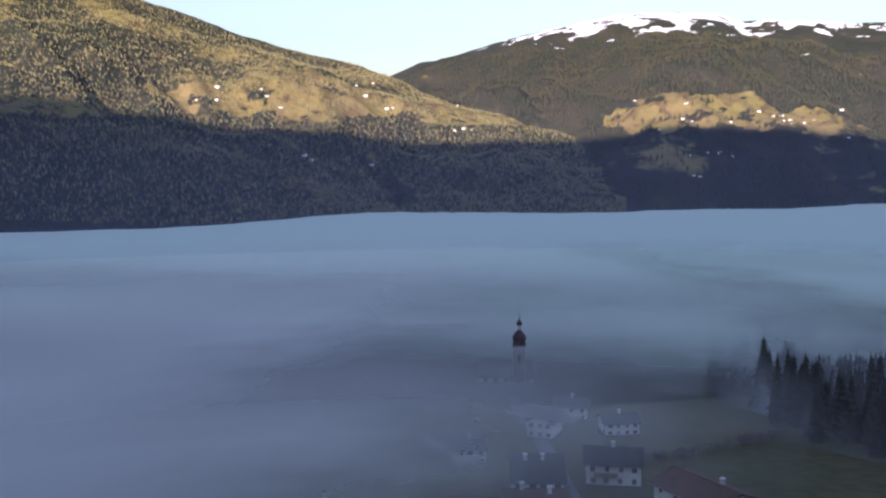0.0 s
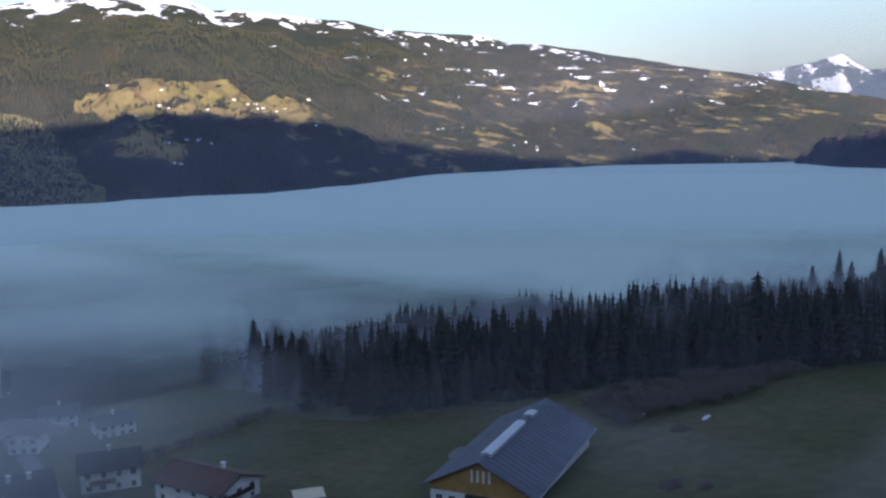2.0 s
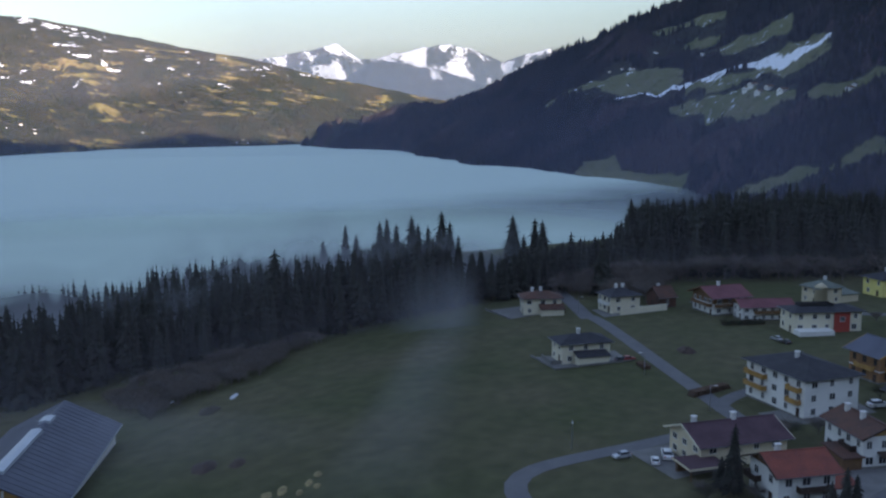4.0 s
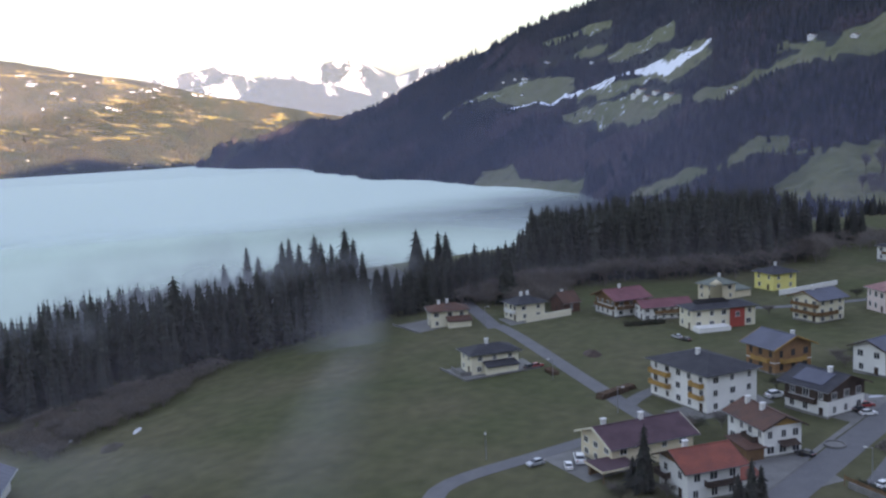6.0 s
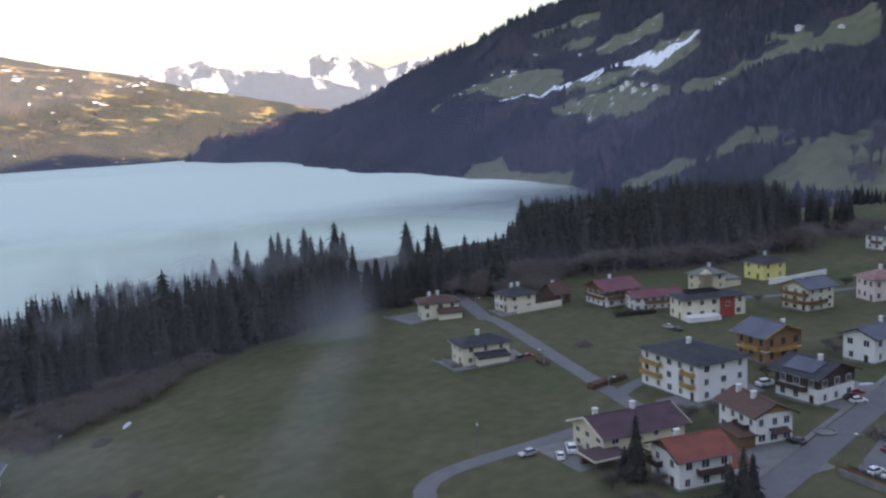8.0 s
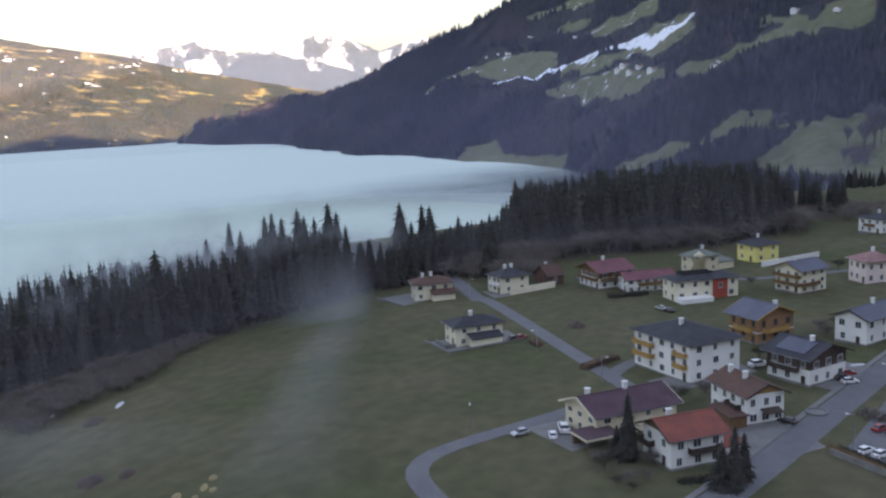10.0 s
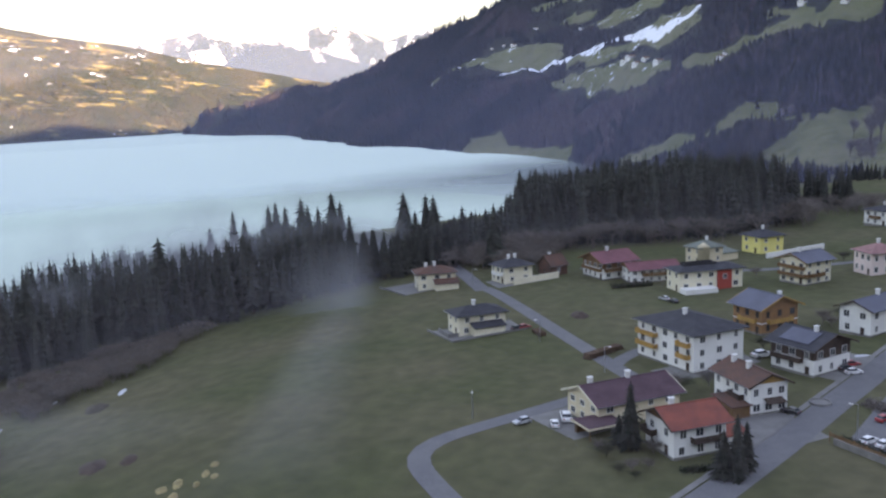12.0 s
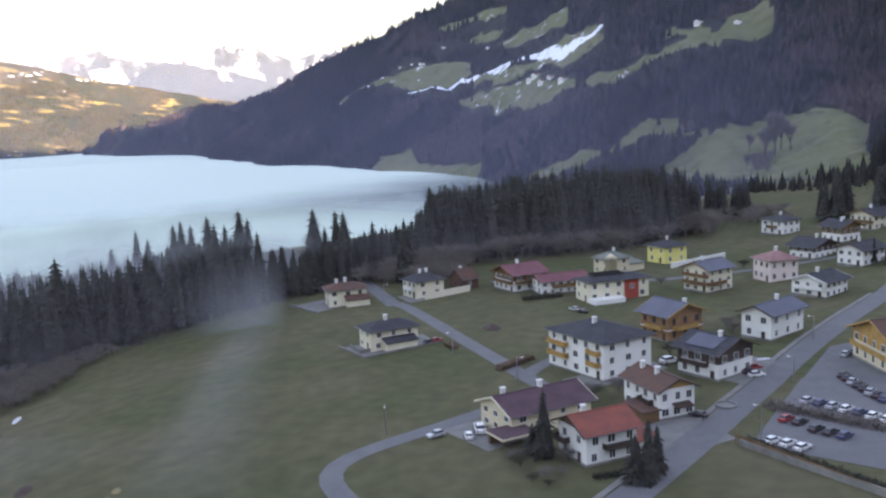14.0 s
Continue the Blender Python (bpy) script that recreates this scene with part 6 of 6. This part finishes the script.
def carport():
    t = thing("carport", 160.0, 30.0, -46, None, "low carport with purple-brown flat roof", "carport")
    part("roof", Solid().box(-0.4, -0.4, 2.4, 7.6, 6.0, 2.65), PURPLETILE, t)
    part("fascia", Solid().box(-0.5, -0.5, 2.2, 7.7, -0.4, 2.6).box(-0.5, -0.4, 2.2, -0.4, 6.1, 2.6), BEIGE, t)
    for px, py in ((0, 0), (7.1, 0), (0, 5.4), (7.1, 5.4)):
        part("post", Solid().box(px, py, -0.4, px + 0.16, py + 0.16, 2.4), WOOD, t)
    part("back_wall", Solid().box(0.2, 5.2, -0.4, 7.0, 5.35, 2.4), WOOD, t)


carport()


def street_lamp(x, y, yaw):
    t = thing("street_lamp", x, y, yaw, None, "grey metal street lamp beside the road", "street lamp", "street lamps")
    part("pole", Solid().lathe([(0.10, 0), (0.09, 3), (0.05, 6.2)], 0, 0, 8), METAL, t)
    a = part("arm", Solid().box(0, -0.04, 6.05, 1.2, 0.04, 6.15), METAL, t)
    part("lamp_head", Solid().box(0.9, -0.16, 5.98, 1.6, 0.16, 6.12), FRAME, a)


for x, y, w in ((173, -16.5, 70), (206, -25, 60), (167, 56, 200), (226, 58, 130), (243, -33, 60), (203, 36, 300), (290, 100, 300)):
    street_lamp(x, y, w)


# ---- farms on the mountain sides ----
def height_on(range_, x, y):
    a, r = math.degrees(math.atan2(x, y)), math.hypot(x, y)
    _, r0, _, r1, _ = [float(np.interp(a, range_.rows[:, 0], range_.rows[:, k])) for k in range(5)]
    return range_.place(a, (r - r0) / (r1 - r0))[2]


def farm_kind(lx, ly, eave, wall, roof):
    w = Solid().prism([(0, -3), (ly, -3), (ly, eave), (ly / 2, eave + ly * 0.22), (0, eave)], 0, lx, "x").mesh("wall", wall)
    r = Solid().prism([(-0.8, eave - 0.5), (ly / 2, eave + ly * 0.22 - 0.1), (ly + 0.8, eave - 0.5), (ly + 0.8, eave - 0.2), (ly / 2, eave + ly * 0.22 + 0.3), (-0.8, eave - 0.2)], -0.8, lx + 0.8, "x").mesh("roof", roof)
    return lx, ly, eave, w, r


FARMS = [farm_kind(14, 11, 6.5, WHITE, SLATE), farm_kind(12, 10, 6.0, CREAM, BROWNTILE), farm_kind(18, 12, 7.0, WHITE, WOOD), farm_kind(10, 8, 4.5, WHITE, SLATE)]


def farm(range_, x, y, kind, yaw, label="white farmhouse on the mountain slope", size=0.52):
    lx, ly, eave, w, r = FARMS[kind]
    t = thing("farmhouse", x, y, yaw, height_on(range_, x, y), label, "farmhouse", "mountain farms")
    t.scale = (size, size, size)
    part("wall", w, None, t)
    part("roof", r, None, t)
    for u in (0.25, 0.5, 0.75):
        put_window(t, lx * u, 0, eave * 0.55, 0, 1.2, 1.5)
        put_window(t, 0, ly * u, eave * 0.55, -90, 1.2, 1.5)


rng = random.Random(77)
for x, y in [(-499, 1946), (-515, 1845), (-486, 1889), (-410, 1972), (-393, 1947), (-360, 1926), (-228, 2212), (-191, 2256), (-135, 2122), (-150, 2112), (-200, 2129), (17, 2384), (28, 2126), (8, 2108), (48, 2130), (-280, 1715), (-267, 1733), (-164, 1839)]:
    farm(range_west, x, y, rng.randrange(4), rng.uniform(-35, 35))
for x, y in [(114, 2131), (93, 2120), (68, 2136), (229, 1938), (247, 1941), (250, 1772), (169, 1942), (189, 1931), (442, 2203), (532, 2076), (496, 1959), (522, 1988), (604, 1977), (444, 1943), (769, 2134), (782, 2115), (765, 2051), (753, 2070), (808, 2097), (835, 2101), (698, 2077), (730, 2077), (852, 1960), (498, 1767), (453, 1740), (547, 1784), (454, 1663), (518, 1770), (1522, 2392), (1371, 2273), (1397, 2285), (1623, 2242), (1688, 2275), (1736, 2278), (1478, 2307), (971, 2283), (2102, 2640), (443, 1667), (2132, 2267), (1719, 2256), (2367, 2081), (2397, 2058), (2392, 2078), (2388, 2323), (2065, 2477)]:
    farm(range_north, x, y, rng.randrange(4), rng.uniform(-50, 10))
for x, y in LODGES:
    farm(range_south, x, y, 2, rng.uniform(-60, -30), "large white mountain lodge on the pasture", 0.85)
for x, y in SOUTH_FARMS:
    farm(range_south, x, y, rng.randrange(4), rng.uniform(-60, -20), "white farmhouse on a shaded mountain pasture", 0.62)


# leafless trees and scrub on the grassy knoll
def bare_tree(x, y, h, seed):
    t = thing("bare_tree", x, y, seed * 50, height_on(range_south, x, y), "tall leafless tree on the grassy knoll", "tree", "knoll trees")
    part("trunk", Solid().lathe([(h * 0.018, -1), (h * 0.014, h * 0.3), (h * 0.005, h * 0.8)], n=7), BARK, t)
    part("crown", np_mesh("crown", *twig_cloud(h, h * 0.30, 420, random.Random(seed), 12), [TWIGS]), None, t)


for i, (x, y, h) in enumerate(((727, -57, 30), (721, -50, 23), (736, -62, 25), (729, -68, 18), (748, -40, 15), (700, -36, 12), (842, 6, 14), (858, 14, 12))):
    bare_tree(x, y, h, 80 + i)


def knoll_scrub():
    r = random.Random(91)
    kinds = [twig_cloud(4.0, 3.0, 110, random.Random(s)) for s in (92, 93)]
    spots = []
    while len(spots) < 190:
        x, y = r.uniform(600, 735), r.uniform(-105, -40)
        if in_field(KNOLL_SCRUB, x, y, 14):
            spots.append((x, y, height_on(range_south, x, y), r.uniform(0.35, 0.9), r.uniform(0, 6.28)))
    tagged(new("knoll_scrub", scatter_mesh("knoll_scrub", kinds, spots, TWIGS)), "low leafless scrub on the grassy knoll", "shrubs", kind="stuff")


knoll_scrub()


# wisps of mist that rise from the gap in the wood over the meadow
def wisp(line, width, z0, z1, mat, seed):
    pts = [Vector(p) for p in line]
    vs, n, m = [], 40, 14
    for i in range(n):
        f = i / (n - 1) * (len(pts) - 1)
        k = min(int(f), len(pts) - 2)
        p = pts[k].lerp(pts[k + 1], f - k)
        d = (pts[k + 1] - pts[k]).normalized()
        side = Vector((-d.y, d.x))
        for j in range(m):
            u = j / (m - 1) - 0.5
            q = p + side * width * u * (0.6 + 0.5 * i / n)
            vs.append((q.x, q.y, gz(q.x, q.y) + z0 + (z1 - z0) * math.exp(-(u * 2.4) ** 2) * (0.8 + 0.4 * noise.noise((i * 0.15, u * 3, seed)))))
    me = np_mesh("mist_wisp", np.array(vs), None, [mat], True, grid_quads(n, m))
    cover = np.array([[math.sin(math.pi * i / (n - 1)) ** 0.8 * math.cos(math.pi * (j / (m - 1) - 0.5)) ** 1.5 for j in range(m)] for i in range(n)])
    att = me.attributes.new("cover", "FLOAT", "POINT")
    att.data.foreach_set("value", cover.astype(np.float32).ravel())
    return tagged(new("mist_wisp", me), "faint wisp of mist drifting over the meadow", "mist", kind="stuff")


WISP = haze_material("mist_wisp", 0.06, (0.72, 0.72, 0.76))
wisp([(330, 166), (300, 151), (242, 125), (197, 108), (159, 92), (130, 80), (112, 73)], 30, 2.0, 6.5, WISP, 1)
wisp([(150, 215), (140, 180), (135, 140), (120, 100)], 60, 3.0, 9.0, WISP, 3)
